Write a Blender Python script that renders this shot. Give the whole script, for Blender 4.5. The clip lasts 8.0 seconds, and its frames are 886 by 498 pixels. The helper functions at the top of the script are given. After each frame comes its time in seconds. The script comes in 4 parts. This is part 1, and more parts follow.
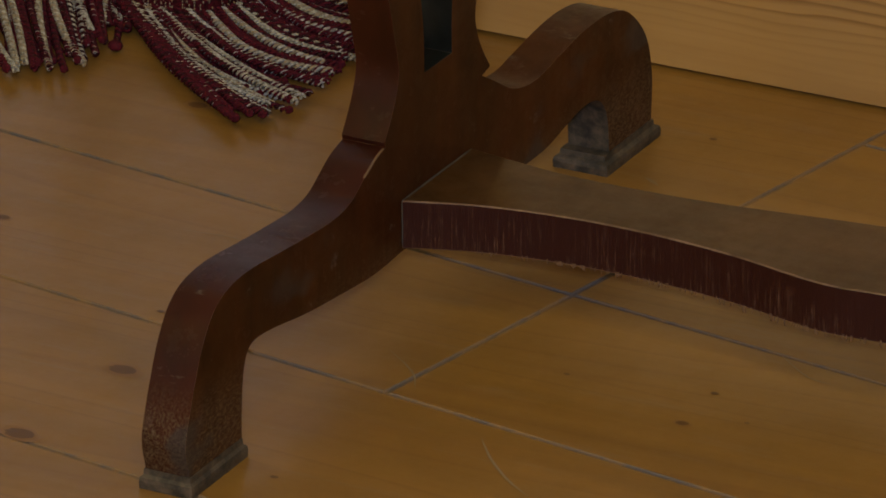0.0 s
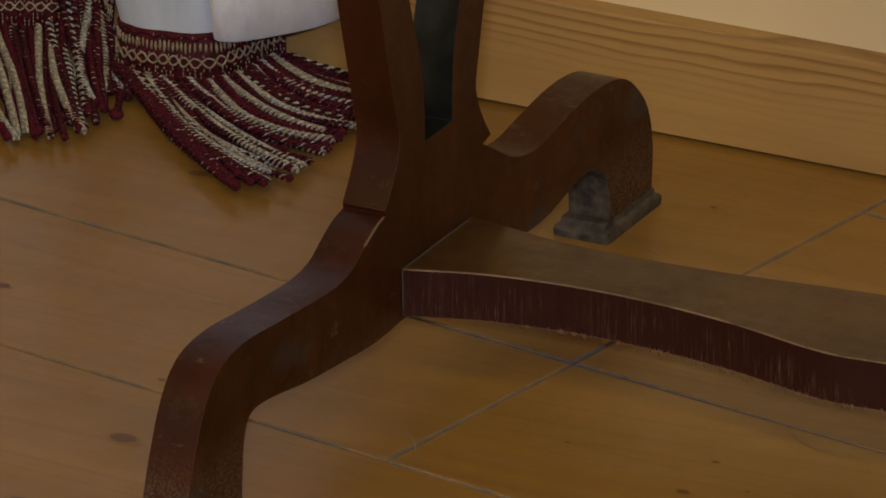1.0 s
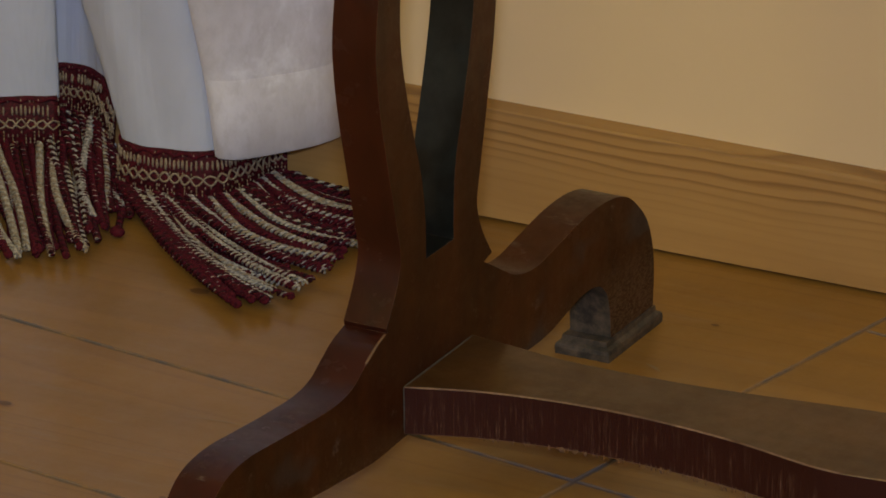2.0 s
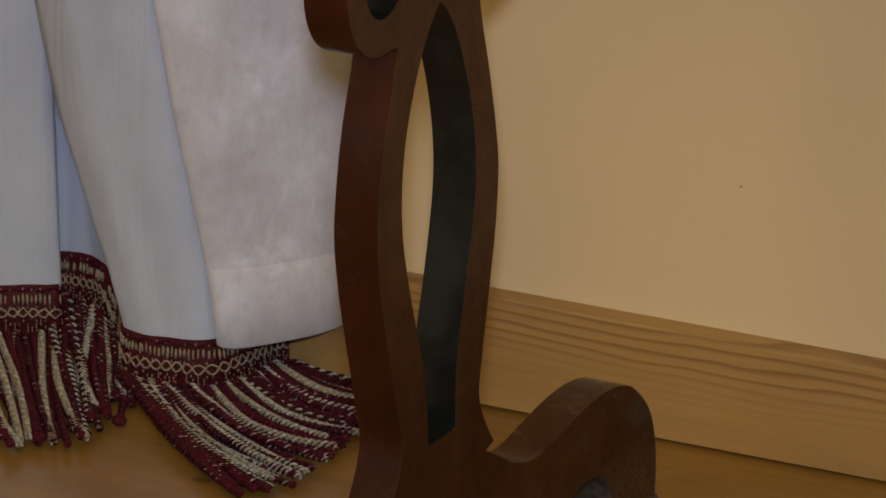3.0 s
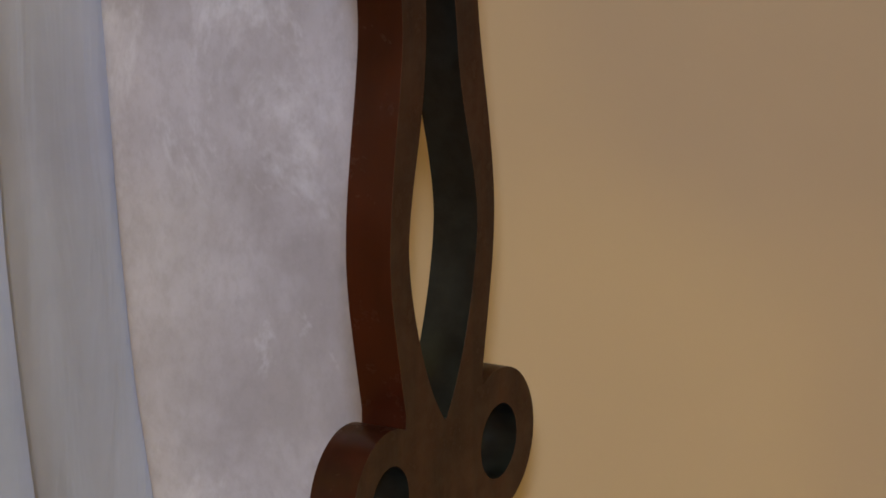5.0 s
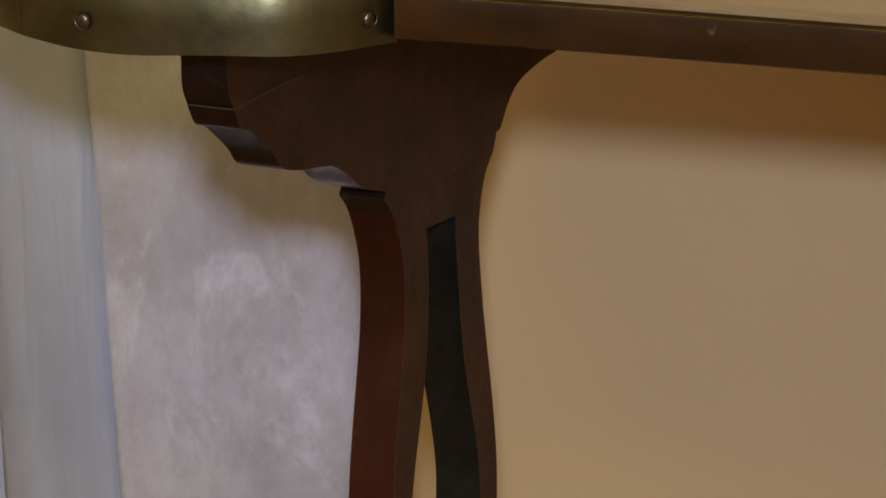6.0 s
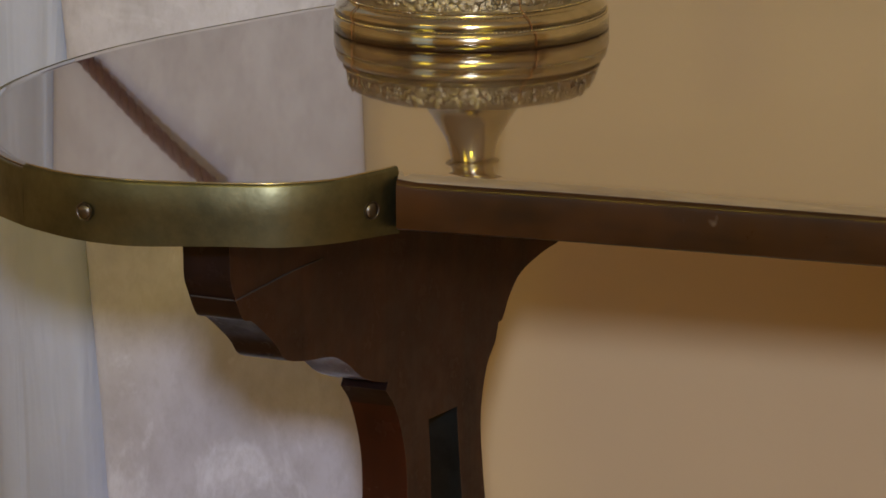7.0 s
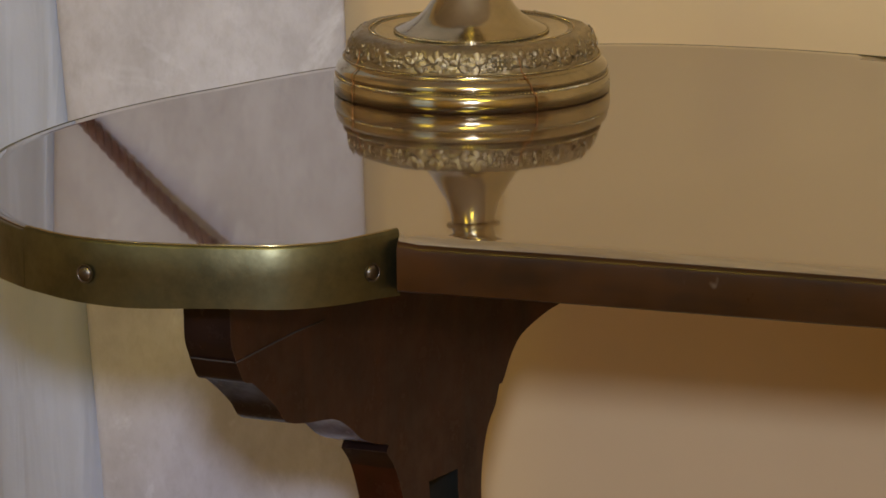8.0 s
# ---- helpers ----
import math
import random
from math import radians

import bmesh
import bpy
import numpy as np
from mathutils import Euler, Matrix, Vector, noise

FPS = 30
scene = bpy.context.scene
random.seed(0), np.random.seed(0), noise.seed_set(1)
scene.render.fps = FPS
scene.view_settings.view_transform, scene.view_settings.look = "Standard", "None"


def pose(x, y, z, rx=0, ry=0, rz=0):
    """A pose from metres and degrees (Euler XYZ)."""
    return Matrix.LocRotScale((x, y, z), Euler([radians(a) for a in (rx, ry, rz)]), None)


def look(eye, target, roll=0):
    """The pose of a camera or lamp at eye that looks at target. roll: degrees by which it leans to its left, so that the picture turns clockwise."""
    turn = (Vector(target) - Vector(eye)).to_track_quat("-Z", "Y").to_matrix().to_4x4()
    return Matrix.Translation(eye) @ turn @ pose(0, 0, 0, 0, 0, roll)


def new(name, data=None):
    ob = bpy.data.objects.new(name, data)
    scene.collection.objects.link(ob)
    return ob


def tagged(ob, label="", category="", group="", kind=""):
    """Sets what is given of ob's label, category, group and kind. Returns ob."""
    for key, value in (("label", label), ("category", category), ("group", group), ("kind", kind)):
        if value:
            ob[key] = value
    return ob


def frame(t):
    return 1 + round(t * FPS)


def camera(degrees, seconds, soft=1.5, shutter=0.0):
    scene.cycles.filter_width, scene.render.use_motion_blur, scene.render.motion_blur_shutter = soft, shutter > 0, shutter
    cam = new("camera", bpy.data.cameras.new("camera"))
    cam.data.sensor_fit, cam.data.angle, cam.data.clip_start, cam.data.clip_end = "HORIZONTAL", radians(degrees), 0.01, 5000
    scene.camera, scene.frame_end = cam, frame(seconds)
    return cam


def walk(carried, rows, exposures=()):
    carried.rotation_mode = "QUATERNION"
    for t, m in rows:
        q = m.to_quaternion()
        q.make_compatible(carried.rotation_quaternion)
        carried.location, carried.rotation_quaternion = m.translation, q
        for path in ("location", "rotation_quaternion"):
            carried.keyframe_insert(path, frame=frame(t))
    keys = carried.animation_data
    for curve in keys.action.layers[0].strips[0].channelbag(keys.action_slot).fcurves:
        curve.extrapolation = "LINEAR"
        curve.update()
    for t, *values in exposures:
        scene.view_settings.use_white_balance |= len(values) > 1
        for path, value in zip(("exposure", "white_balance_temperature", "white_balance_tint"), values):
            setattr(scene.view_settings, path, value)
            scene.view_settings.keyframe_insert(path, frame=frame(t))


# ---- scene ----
# Camera: stands on its tripod in front of the table and tilts slowly upwards; long lens.
cam = camera(7.445, 8.0, soft=1.7)
EYE = (1.386, -2.558, 1.325)
YAW, LEAN = 28.3, -0.57
TILT = [(0.0, -23.960), (0.5, -23.760), (1.0, -23.385), (1.2, -23.194), (2.3, -22.020), (2.5, -21.725), (3.0, -20.807),
        (3.5, -19.766), (4.0, -18.587), (4.2, -18.149), (5.3, -15.724), (5.5, -15.272), (6.0, -14.117), (6.5, -13.175),
        (7.0, -12.510), (7.5, -12.144), (8.0, -11.987)]
walk(cam, [(t, pose(*EYE, 90 + p, 0, YAW) @ pose(0, 0, 0, 0, 0, LEAN)) for t, p in TILT])


# ---- world and light ----
world = bpy.data.worlds.new("daylight")
scene.world = world
world.use_nodes = True
sky = world.node_tree.nodes.new("ShaderNodeTexSky")
sky.sky_type, sky.sun_disc, sky.sun_elevation, sky.sun_rotation = "NISHITA", False, radians(40), radians(200)
world.node_tree.links.new(sky.outputs[0], world.node_tree.nodes["Background"].inputs[0])
world.node_tree.nodes["Background"].inputs[1].default_value = 0.05


def lamp(name, eye, target, watts, colour, size, size_y=None, shape="DISK"):
    data = bpy.data.lights.new(name, "AREA")
    data.energy, data.color, data.shape, data.size = watts, colour, shape, size
    if size_y:
        data.size_y = size_y
    ob = new(name, data)
    ob.matrix_world = look(eye, target)
    return ob


# The white lamp that throws the table's shadow on the wall, behind and above the camera.
lamp("key_lamp", (1.63, -3.03, 1.70), (-0.1, 0.2, 0.45), 53, (0.765, 0.84, 1.06), 0.15)
# The room's three warm ceiling lamps.
for x, y, watts in ((-0.7, -2.7, 14), (0.8, -1.8, 16), (2.2, -2.7, 22)):
    lamp("ceiling_lamp", (x, y, 2.5), (x, y, 0.0), watts, (0.905, 0.72, 0.075), 0.55)
# Daylight in the window behind the camera.
lamp("window_light", (-1.1, -4.12, 1.62), (-0.6, 0.3, 0.2), 3, (0.66, 0.83, 1.0), 1.3, 1.3, "RECTANGLE")


# ---- helpers for building ----
def part(name, bm, material, parent=None, label=""):
    """Links a bmesh as one mesh object, under a thing or part if one is given."""
    bmesh.ops.recalc_face_normals(bm, faces=bm.faces)
    me = bpy.data.meshes.new(name)
    bm.to_mesh(me)
    bm.free()
    me.materials.append(material)
    ob = new(name, me)
    ob.parent = parent
    return tagged(ob, label)


def thing(name, label, category, at=(0, 0, 0), group="", kind=""):
    ob = new(name)
    ob.location = at
    ob.empty_display_size = 0.05
    return tagged(ob, label, category, group, kind)


def round_edges(bm, limit=35):
    """Smooth faces, with edges sharper than limit kept crisp."""
    bm.normal_update()
    for f in bm.faces:
        f.smooth = True
    for e in bm.edges:
        e.smooth = len(e.link_faces) == 2 and e.calc_face_angle(3.0) < radians(limit)


def bevelled(ob, width, segments=2):
    m = ob.modifiers.new("worn_edge", "BEVEL")
    m.width, m.segments, m.limit_method, m.angle_limit = width, segments, "ANGLE", radians(40)
    return ob


def curve_through(points, steps=6):
    """A smooth open line through the control points (Catmull-Rom)."""
    p = [Vector(q) for q in points]
    p = [2 * p[0] - p[1]] + p + [2 * p[-1] - p[-2]]
    out = []
    for a, b, c, d in zip(p, p[1:], p[2:], p[3:]):
        for i in range(steps):
            t = i / steps
            out.append(0.5 * (2 * b + (c - a) * t + (2 * a - 5 * b + 4 * c - d) * t * t + (3 * b - a - 3 * c + d) * t ** 3))
    return out + [p[-2]]


def arc(cx, cy, r, a0, a1, n):
    return [Vector((cx + r * math.cos(radians(a0 + (a1 - a0) * i / n)), cy + r * math.sin(radians(a0 + (a1 - a0) * i / n)))) for i in range(n + 1)]


def board(loops, place, depth):
    """A flat board cut to closed outlines (the first the edge, the rest holes). place(u, v, w) gives the point; w runs 0 to depth."""
    bm = bmesh.new()
    edges, rings = [], []
    for loop in loops:
        clean = [q for i, q in enumerate(loop) if (q - loop[i - 1]).length > 1e-5]
        vs = [bm.verts.new(place(q[0], q[1], 0)) for q in clean]
        rings.append((clean, vs))
        edges += [bm.edges.new((a, b)) for a, b in zip(vs, vs[1:] + vs[:1])]
    made = bmesh.ops.triangle_fill(bm, edges=edges, use_beauty=True)
    caps = [f for f in made["geom"] if isinstance(f, bmesh.types.BMFace)]
    back = {}
    for clean, vs in rings:
        for q, v in zip(clean, vs):
            back[v] = bm.verts.new(place(q[0], q[1], depth))
    for f in caps:
        bm.faces.new([back[v] for v in reversed(f.verts)])
    for clean, vs in rings:
        for a, b in zip(vs, vs[1:] + vs[:1]):
            bm.faces.new((a, b, back[b], back[a]))
    bmesh.ops.recalc_face_normals(bm, faces=bm.faces)
    round_edges(bm)
    return bm


def box(bm, lo, hi):
    r = bmesh.ops.create_cube(bm, size=1)
    size, mid = Vector(hi) - Vector(lo), (Vector(hi) + Vector(lo)) / 2
    for v in r["verts"]:
        v.co = Vector((v.co[i] * size[i] for i in range(3))) + mid
    return r["verts"]


def lathe(profile, n=96):
    bm = bmesh.new()
    rings = [[bm.verts.new((r * math.cos(2 * math.pi * k / n), r * math.sin(2 * math.pi * k / n), z)) for k in range(n)] for r, z in profile]
    for a, b in zip(rings, rings[1:]):
        for k in range(n):
            bm.faces.new((a[k], a[(k + 1) % n], b[(k + 1) % n], b[k]))
    bm.faces.new(rings[0][::-1])
    bm.faces.new(rings[-1])
    round_edges(bm, 50)
    return bm


def tube(bm, line, radius, sides=6):
    """A tube along a line of points, closed at both ends."""
    line = [Vector(p) for p in line]
    rings = []
    for i, p in enumerate(line):
        way = (line[min(i + 1, len(line) - 1)] - line[max(i - 1, 0)]).normalized()
        side = way.cross(Vector((0.3, 0.2, 0.93))).normalized()
        up = side.cross(way)
        r = radius * (0.55 if i in (0, len(line) - 1) else 1)
        rings.append([bm.verts.new(p + r * (math.cos(2 * math.pi * k / sides) * side + math.sin(2 * math.pi * k / sides) * up)) for k in range(sides)])
    for a, b in zip(rings, rings[1:]):
        for k in range(sides):
            bm.faces.new((a[k], a[(k + 1) % sides], b[(k + 1) % sides], b[k])).smooth = True
    bm.faces.new(rings[0][::-1])
    bm.faces.new(rings[-1])


def twisted(bm, line, radius, pitch, strands=2, sides=5, per_turn=9, slots=(0, 0)):
    """Cord: strands wound round a line."""
    line = [Vector(p) for p in line]
    run = [0.0]
    for a, b in zip(line, line[1:]):
        run.append(run[-1] + (b - a).length)
    n = max(6, int(run[-1] / pitch * per_turn))
    core = []
    j = 0
    for i in range(n + 1):
        s = run[-1] * i / n
        while j < len(line) - 2 and run[j + 1] < s:
            j += 1
        f = (s - run[j]) / max(1e-9, run[j + 1] - run[j])
        core.append((line[j].lerp(line[j + 1], f), (line[j + 1] - line[j]).normalized(), s))
    for k in range(strands):
        pts = []
        for p, way, s in core:
            side = way.cross(Vector((0.3, 0.2, 0.93))).normalized()
            up = side.cross(way)
            a = 2 * math.pi * (s / pitch + k / strands)
            pts.append(p + radius * (0.62 if strands != 2 else 0.80) * (math.cos(a) * side + math.sin(a) * up))
        before = len(bm.faces)
        tube(bm, pts, radius * (0.50 if strands > 1 else 0.24), sides)
        if slots[k % 2]:
            bm.faces.ensure_lookup_table()
            for f in bm.faces[before:]:
                f.material_index = slots[k % 2]


# ---- materials ----
class Mat:
    """A node material: a Principled surface with short-hands for the textures on it."""

    def __init__(self, name, colour=(0.5, 0.5, 0.5), rough=0.5, metal=0.0, **more):
        self.m = bpy.data.materials.new(name)
        self.m.use_nodes = True
        self.t = self.m.node_tree
        self.p = self.t.nodes["Principled BSDF"]
        self.set("Base Color", (*colour, 1))
        self.set("Roughness", rough)
        self.set("Metallic", metal)
        for key, value in more.items():
            self.set(key.replace("_", " "), value)

    def set(self, key, value):
        if isinstance(value, bpy.types.NodeSocket):
            self.t.links.new(value, self.p.inputs[key])
        else:
            self.p.inputs[key].default_value = value

    def node(self, kind, **values):
        n = self.t.nodes.new(kind)
        for key, value in values.items():
            key = key.replace("_", " ")
            if isinstance(value, bpy.types.NodeSocket):
                self.t.links.new(value, n.inputs[key])
            else:
                n.inputs[key].default_value = value
        return n

    def place(self, scale=(1, 1, 1), turn=0.0, jitter=0.0, use="Object"):
        """Coordinates, scaled, turned about z and, with jitter, shifted by each object's own random number."""
        c = self.node("ShaderNodeTexCoord").outputs[use]
        if jitter:
            r = self.node("ShaderNodeObjectInfo").outputs["Random"]
            v = self.t.nodes.new("ShaderNodeVectorMath")
            v.operation = "MULTIPLY_ADD"
            self.t.links.new(r, v.inputs[0])
            v.inputs[1].default_value = (jitter, jitter * 1.7, jitter * 0.6)
            self.t.links.new(c, v.inputs[2])
            c = v.outputs[0]
        m = self.node("ShaderNodeMapping", Vector=c)
        m.inputs["Scale"].default_value = scale
        m.inputs["Rotation"].default_value = (0, 0, turn)
        return m.outputs[0]

    def noise(self, at, scale, detail=4.0, rough=0.55, distort=0.0):
        n = self.node("ShaderNodeTexNoise", Vector=at, Scale=scale, Detail=detail, Roughness=rough, Distortion=distort)
        return n.outputs["Fac"]

    def ramp(self, fac, *stops):
        n = self.node("ShaderNodeValToRGB", Fac=fac)
        e = n.color_ramp.elements
        while len(e) < len(stops):
            e.new(0.5)
        for el, (at, c) in zip(e, stops):
            el.position = at
            el.color = (c, c, c, 1) if isinstance(c, (int, float)) else (*c, 1)
        return n.outputs["Color"]

    def mix(self, fac, a, b, mode="MIX"):
        n = self.t.nodes.new("ShaderNodeMix")
        n.data_type, n.blend_type = "RGBA", mode
        for i, value in ((0, fac), (6, a), (7, b)):
            if isinstance(value, bpy.types.NodeSocket):
                self.t.links.new(value, n.inputs[i])
            else:
                n.inputs[i].default_value = value if i == 0 else (*value, 1)
        return n.outputs[2]

    def contour(self, at, scale, count, distort=0.3):
        """Growth lines: the contours of a smooth noise, 0 to 1 between one line and the next."""
        n = self.noise(at, scale, 2.0, 0.4, distort)
        m = self.node("ShaderNodeMath")
        m.operation = "MULTIPLY"
        self.t.links.new(n, m.inputs[0])
        m.inputs[1].default_value = count
        f = self.t.nodes.new("ShaderNodeMath")
        f.operation = "FRACT"
        self.t.links.new(m.outputs[0], f.inputs[0])
        return f.outputs[0]

    def bump(self, height, strength, distance):
        n = self.node("ShaderNodeBump", Height=height, Strength=strength, Distance=distance)
        self.set("Normal", n.outputs[0])
        return n.outputs[0]


def wood_dark(name, grain, tone=(0.047, 0.0140, 0.0036), dark=(0.018, 0.0056, 0.0017), rough=0.42, coat=0.16, worn=False, polish=(0.09, 0.36), chips=False):
    """Old polished mahogany; grain gives the stretch of the figure along each axis. worn: scraped, bare wood at the
    feet, sheen painted in patches up to the knee.
    """
    w = Mat(name, rough=rough, Coat_Weight=coat, Coat_Roughness=0.2, Specular_IOR_Level=0.13)
    fine = w.noise(w.place(grain), 60, 6, 0.6, 0.4)
    broad = w.noise(w.place(), 11, 4, 0.6)
    c = w.mix(w.ramp(fine, (0.3, 0.0), (0.72, 1.0)), dark, tone)
    c = w.mix(w.ramp(broad, (0.45, 0.0), (0.75, 0.6)), c, tuple(1.6 * v for v in tone))
    scuff = w.noise(w.place(), 55, 6, 0.72)
    if worn:
        up = w.node("ShaderNodeSeparateXYZ", Vector=w.place()).outputs["Z"]
        low = w.ramp(up, (0.030, 1.0), (0.052, 0.0))
        hatch = w.noise(w.place((1.0, 0.40, 0.9)), 820, 4, 0.8)
        bare = w.mix(1.0, low, w.ramp(hatch, (0.44, 0.0), (0.62, 0.85)), "MULTIPLY")
        lower = w.ramp(up, (0.060, 1.0), (0.088, 0.0))
        c = w.mix(bare, c, (0.105, 0.075, 0.045))
        dent = w.noise(w.place((1.0, 0.6, 1.0)), 24, 3, 0.5)
        c = w.mix(w.mix(1.0, lower, w.ramp(dent, (0.60, 0.0), (0.66, 0.5)), "MULTIPLY"), c, (0.035, 0.037, 0.040))
        # Pale patches up to the knee put scuffs and highlights into the colour.
        scrape_sheen = w.noise(w.place((0.5, 1.0, 1.0)), 75, 5, 0.7)
        knee = w.ramp(up, (0.098, 1.0), (0.116, 0.0))
        c = w.mix(w.mix(1.0, knee, w.ramp(scrape_sheen, (0.62, 0.0), (0.70, 0.6)), "MULTIPLY"), c, (0.12, 0.095, 0.08))
    if chips:                               # patches rubbed to a lighter brown, and small pale knocks
        patch = w.noise(w.place((0.5, 1.0, 1.0)), 16, 4, 0.6)
        c = w.mix(w.ramp(patch, (0.50, 0.0), (0.68, 0.7)), c, (0.056, 0.0215, 0.006))
        knock = w.noise(w.place((0.8, 1.0, 0.7)), 48, 3, 0.6)
        c = w.mix(w.ramp(knock, (0.68, 0.0), (0.72, 0.7)), c, (0.17, 0.13, 0.10))
    w.set("Base Color", c)
    w.set("Roughness", w.ramp(scuff, (0.3, rough - 0.12), (0.75, rough + 0.25)))
    w.set("Coat Roughness", w.ramp(scuff, (0.35, polish[0]), (0.72, polish[1])))
    w.bump(w.mix(0.5, fine, scuff), 0.22, 0.0007)
    return w.m


MAHOGANY = wood_dark("mahogany_board", (1.0, 1.0, 0.10), worn=True)
MAHOGANY_LONG = wood_dark("mahogany_long", (0.07, 1.0, 1.0), (0.068, 0.031, 0.0085), (0.036, 0.0155, 0.0045), 0.4, 0.55, polish=(0.05, 0.16))
MAHOGANY_EDGE = wood_dark("mahogany_table_edge", (0.10, 1.0, 1.0), (0.033, 0.0135, 0.0034), (0.010, 0.0044, 0.0016), 0.36, 0.18, polish=(0.05, 0.3), chips=True)
MAHOGANY_DARK = wood_dark("mahogany_dark_brown", (1.0, 1.0, 0.3), (0.017, 0.0072, 0.0058), (0.006, 0.0032, 0.0028), 0.4, 0.3)


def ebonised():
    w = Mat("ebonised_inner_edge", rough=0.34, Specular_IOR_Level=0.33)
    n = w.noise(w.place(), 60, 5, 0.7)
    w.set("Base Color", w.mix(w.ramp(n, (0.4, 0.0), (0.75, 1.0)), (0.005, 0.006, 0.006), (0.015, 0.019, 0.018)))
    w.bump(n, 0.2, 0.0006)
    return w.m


EBONISED = ebonised()
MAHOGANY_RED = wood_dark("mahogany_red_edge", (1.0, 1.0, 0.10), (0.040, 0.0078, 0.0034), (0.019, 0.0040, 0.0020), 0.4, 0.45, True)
# Pale rubbed edges, brightened further to carry the edge highlight in the colour.
RUBBED_GLINT = wood_dark("mahogany_rubbed_glint", (1.0, 1.0, 1.0), (0.210, 0.130, 0.088), (0.050, 0.024, 0.015), 0.4, 0.3)


def table_polish():
    w = Mat("polished_tabletop", rough=0.07, IOR=1.5, Coat_Weight=1.0, Coat_Roughness=0.02, Coat_IOR=1.58)
    fine = w.noise(w.place((0.06, 1.0, 1.0)), 70, 6, 0.6, 0.5)
    w.set("Base Color", w.mix(fine, (0.05, 0.024, 0.014), (0.11, 0.055, 0.032)))
    return w.m


POLISH = table_polish()


def worn_polish():
    w = Mat("worn_polish_rim", rough=0.4, Coat_Weight=0.6, Coat_Roughness=0.16, Coat_IOR=1.7)
    n = w.noise(w.place((0.2, 1, 1)), 90, 5, 0.7)
    w.set("Base Color", w.mix(w.ramp(n, (0.35, 0.0), (0.7, 1.0)), (0.16, 0.12, 0.085), (0.30, 0.25, 0.19)))
    w.set("Coat Roughness", w.ramp(n, (0.3, 0.08), (0.7, 0.3)))
    return w.m


WORN_POLISH = worn_polish()


def sawn():
    """The stretcher's saw-rough edge: bare vertical streaks through the stain."""
    w = Mat("sawn_stretcher_edge", rough=0.5, Specular_IOR_Level=0.22)
    streak = w.noise(w.place((1.0, 1.0, 0.05)), 820, 5, 0.8)
    up = w.node("ShaderNodeSeparateXYZ", Vector=w.place()).outputs["Z"]
    patch = w.noise(w.place((1.0, 1.0, 2.0)), 22, 4, 0.6)
    mask = w.mix(1.0, w.ramp(streak, (0.53, 0.0), (0.68, 0.7)), w.ramp(patch, (0.44, 0.03), (0.60, 0.9)), "MULTIPLY")
    mask = w.mix(1.0, mask, w.ramp(up, (0.046, 1.0), (0.063, 0.25)), "MULTIPLY")
    w.set("Base Color", w.mix(mask, (0.026, 0.0054, 0.0036), (0.23, 0.13, 0.085)))
    w.bump(streak, 0.5, 0.0008)
    return w.m


SAWN = sawn()


def iron():
    w = Mat("blackened_foot", rough=0.55)
    n = w.noise(w.place(), 120, 5, 0.7)
    w.set("Base Color", w.mix(w.ramp(n, (0.4, 0.0), (0.75, 1.0)), (0.022, 0.02, 0.018), (0.12, 0.09, 0.065)))
    w.bump(n, 0.4, 0.001)
    return w.m


FOOT = iron()


def brass(name, tone, dull, rough, pitted=0.0, dents=0.12):
    w = Mat(name, metal=1.0, rough=rough)
    n = w.noise(w.place(), 28, 5, 0.65)
    f = w.noise(w.place(), 240, 4, 0.6)
    w.set("Base Color", w.mix(w.ramp(n, (0.35, 0.0), (0.7, 1.0)), tone, dull))
    w.set("Roughness", w.ramp(n, (0.3, rough - 0.04), (0.7, rough + 0.10)))
    if pitted:                              # a chased, pitted ground
        v = w.node("ShaderNodeTexVoronoi", Vector=w.place(), Scale=330.0).outputs["Distance"]
        w.bump(w.mix(0.5, v, w.noise(w.place(), 520, 4, 0.7)), pitted, 0.0016)
    else:
        w.bump(w.mix(0.35, n, f), dents, 0.0010)
    return w.m


BRASS_BAND = brass("aged_brass_band", (0.162, 0.153, 0.085), (0.070, 0.067, 0.038), 0.37, dents=0.26)
BRASS_GLINT = brass("bright_brass_glint", (0.46, 0.41, 0.27), (0.26, 0.23, 0.14), 0.2)
BRASS = brass("polished_brass", (0.50, 0.435, 0.290), (0.33, 0.285, 0.185), 0.13)
BRASS_LEAF = brass("embossed_brass", (0.42, 0.36, 0.245), (0.25, 0.21, 0.14), 0.36, 0.6)
COPPER = brass("copper_wire", (0.42, 0.19, 0.06), (0.28, 0.12, 0.04), 0.3)
STEEL = brass("steel_screw", (0.20, 0.18, 0.15), (0.09, 0.08, 0.07), 0.3)


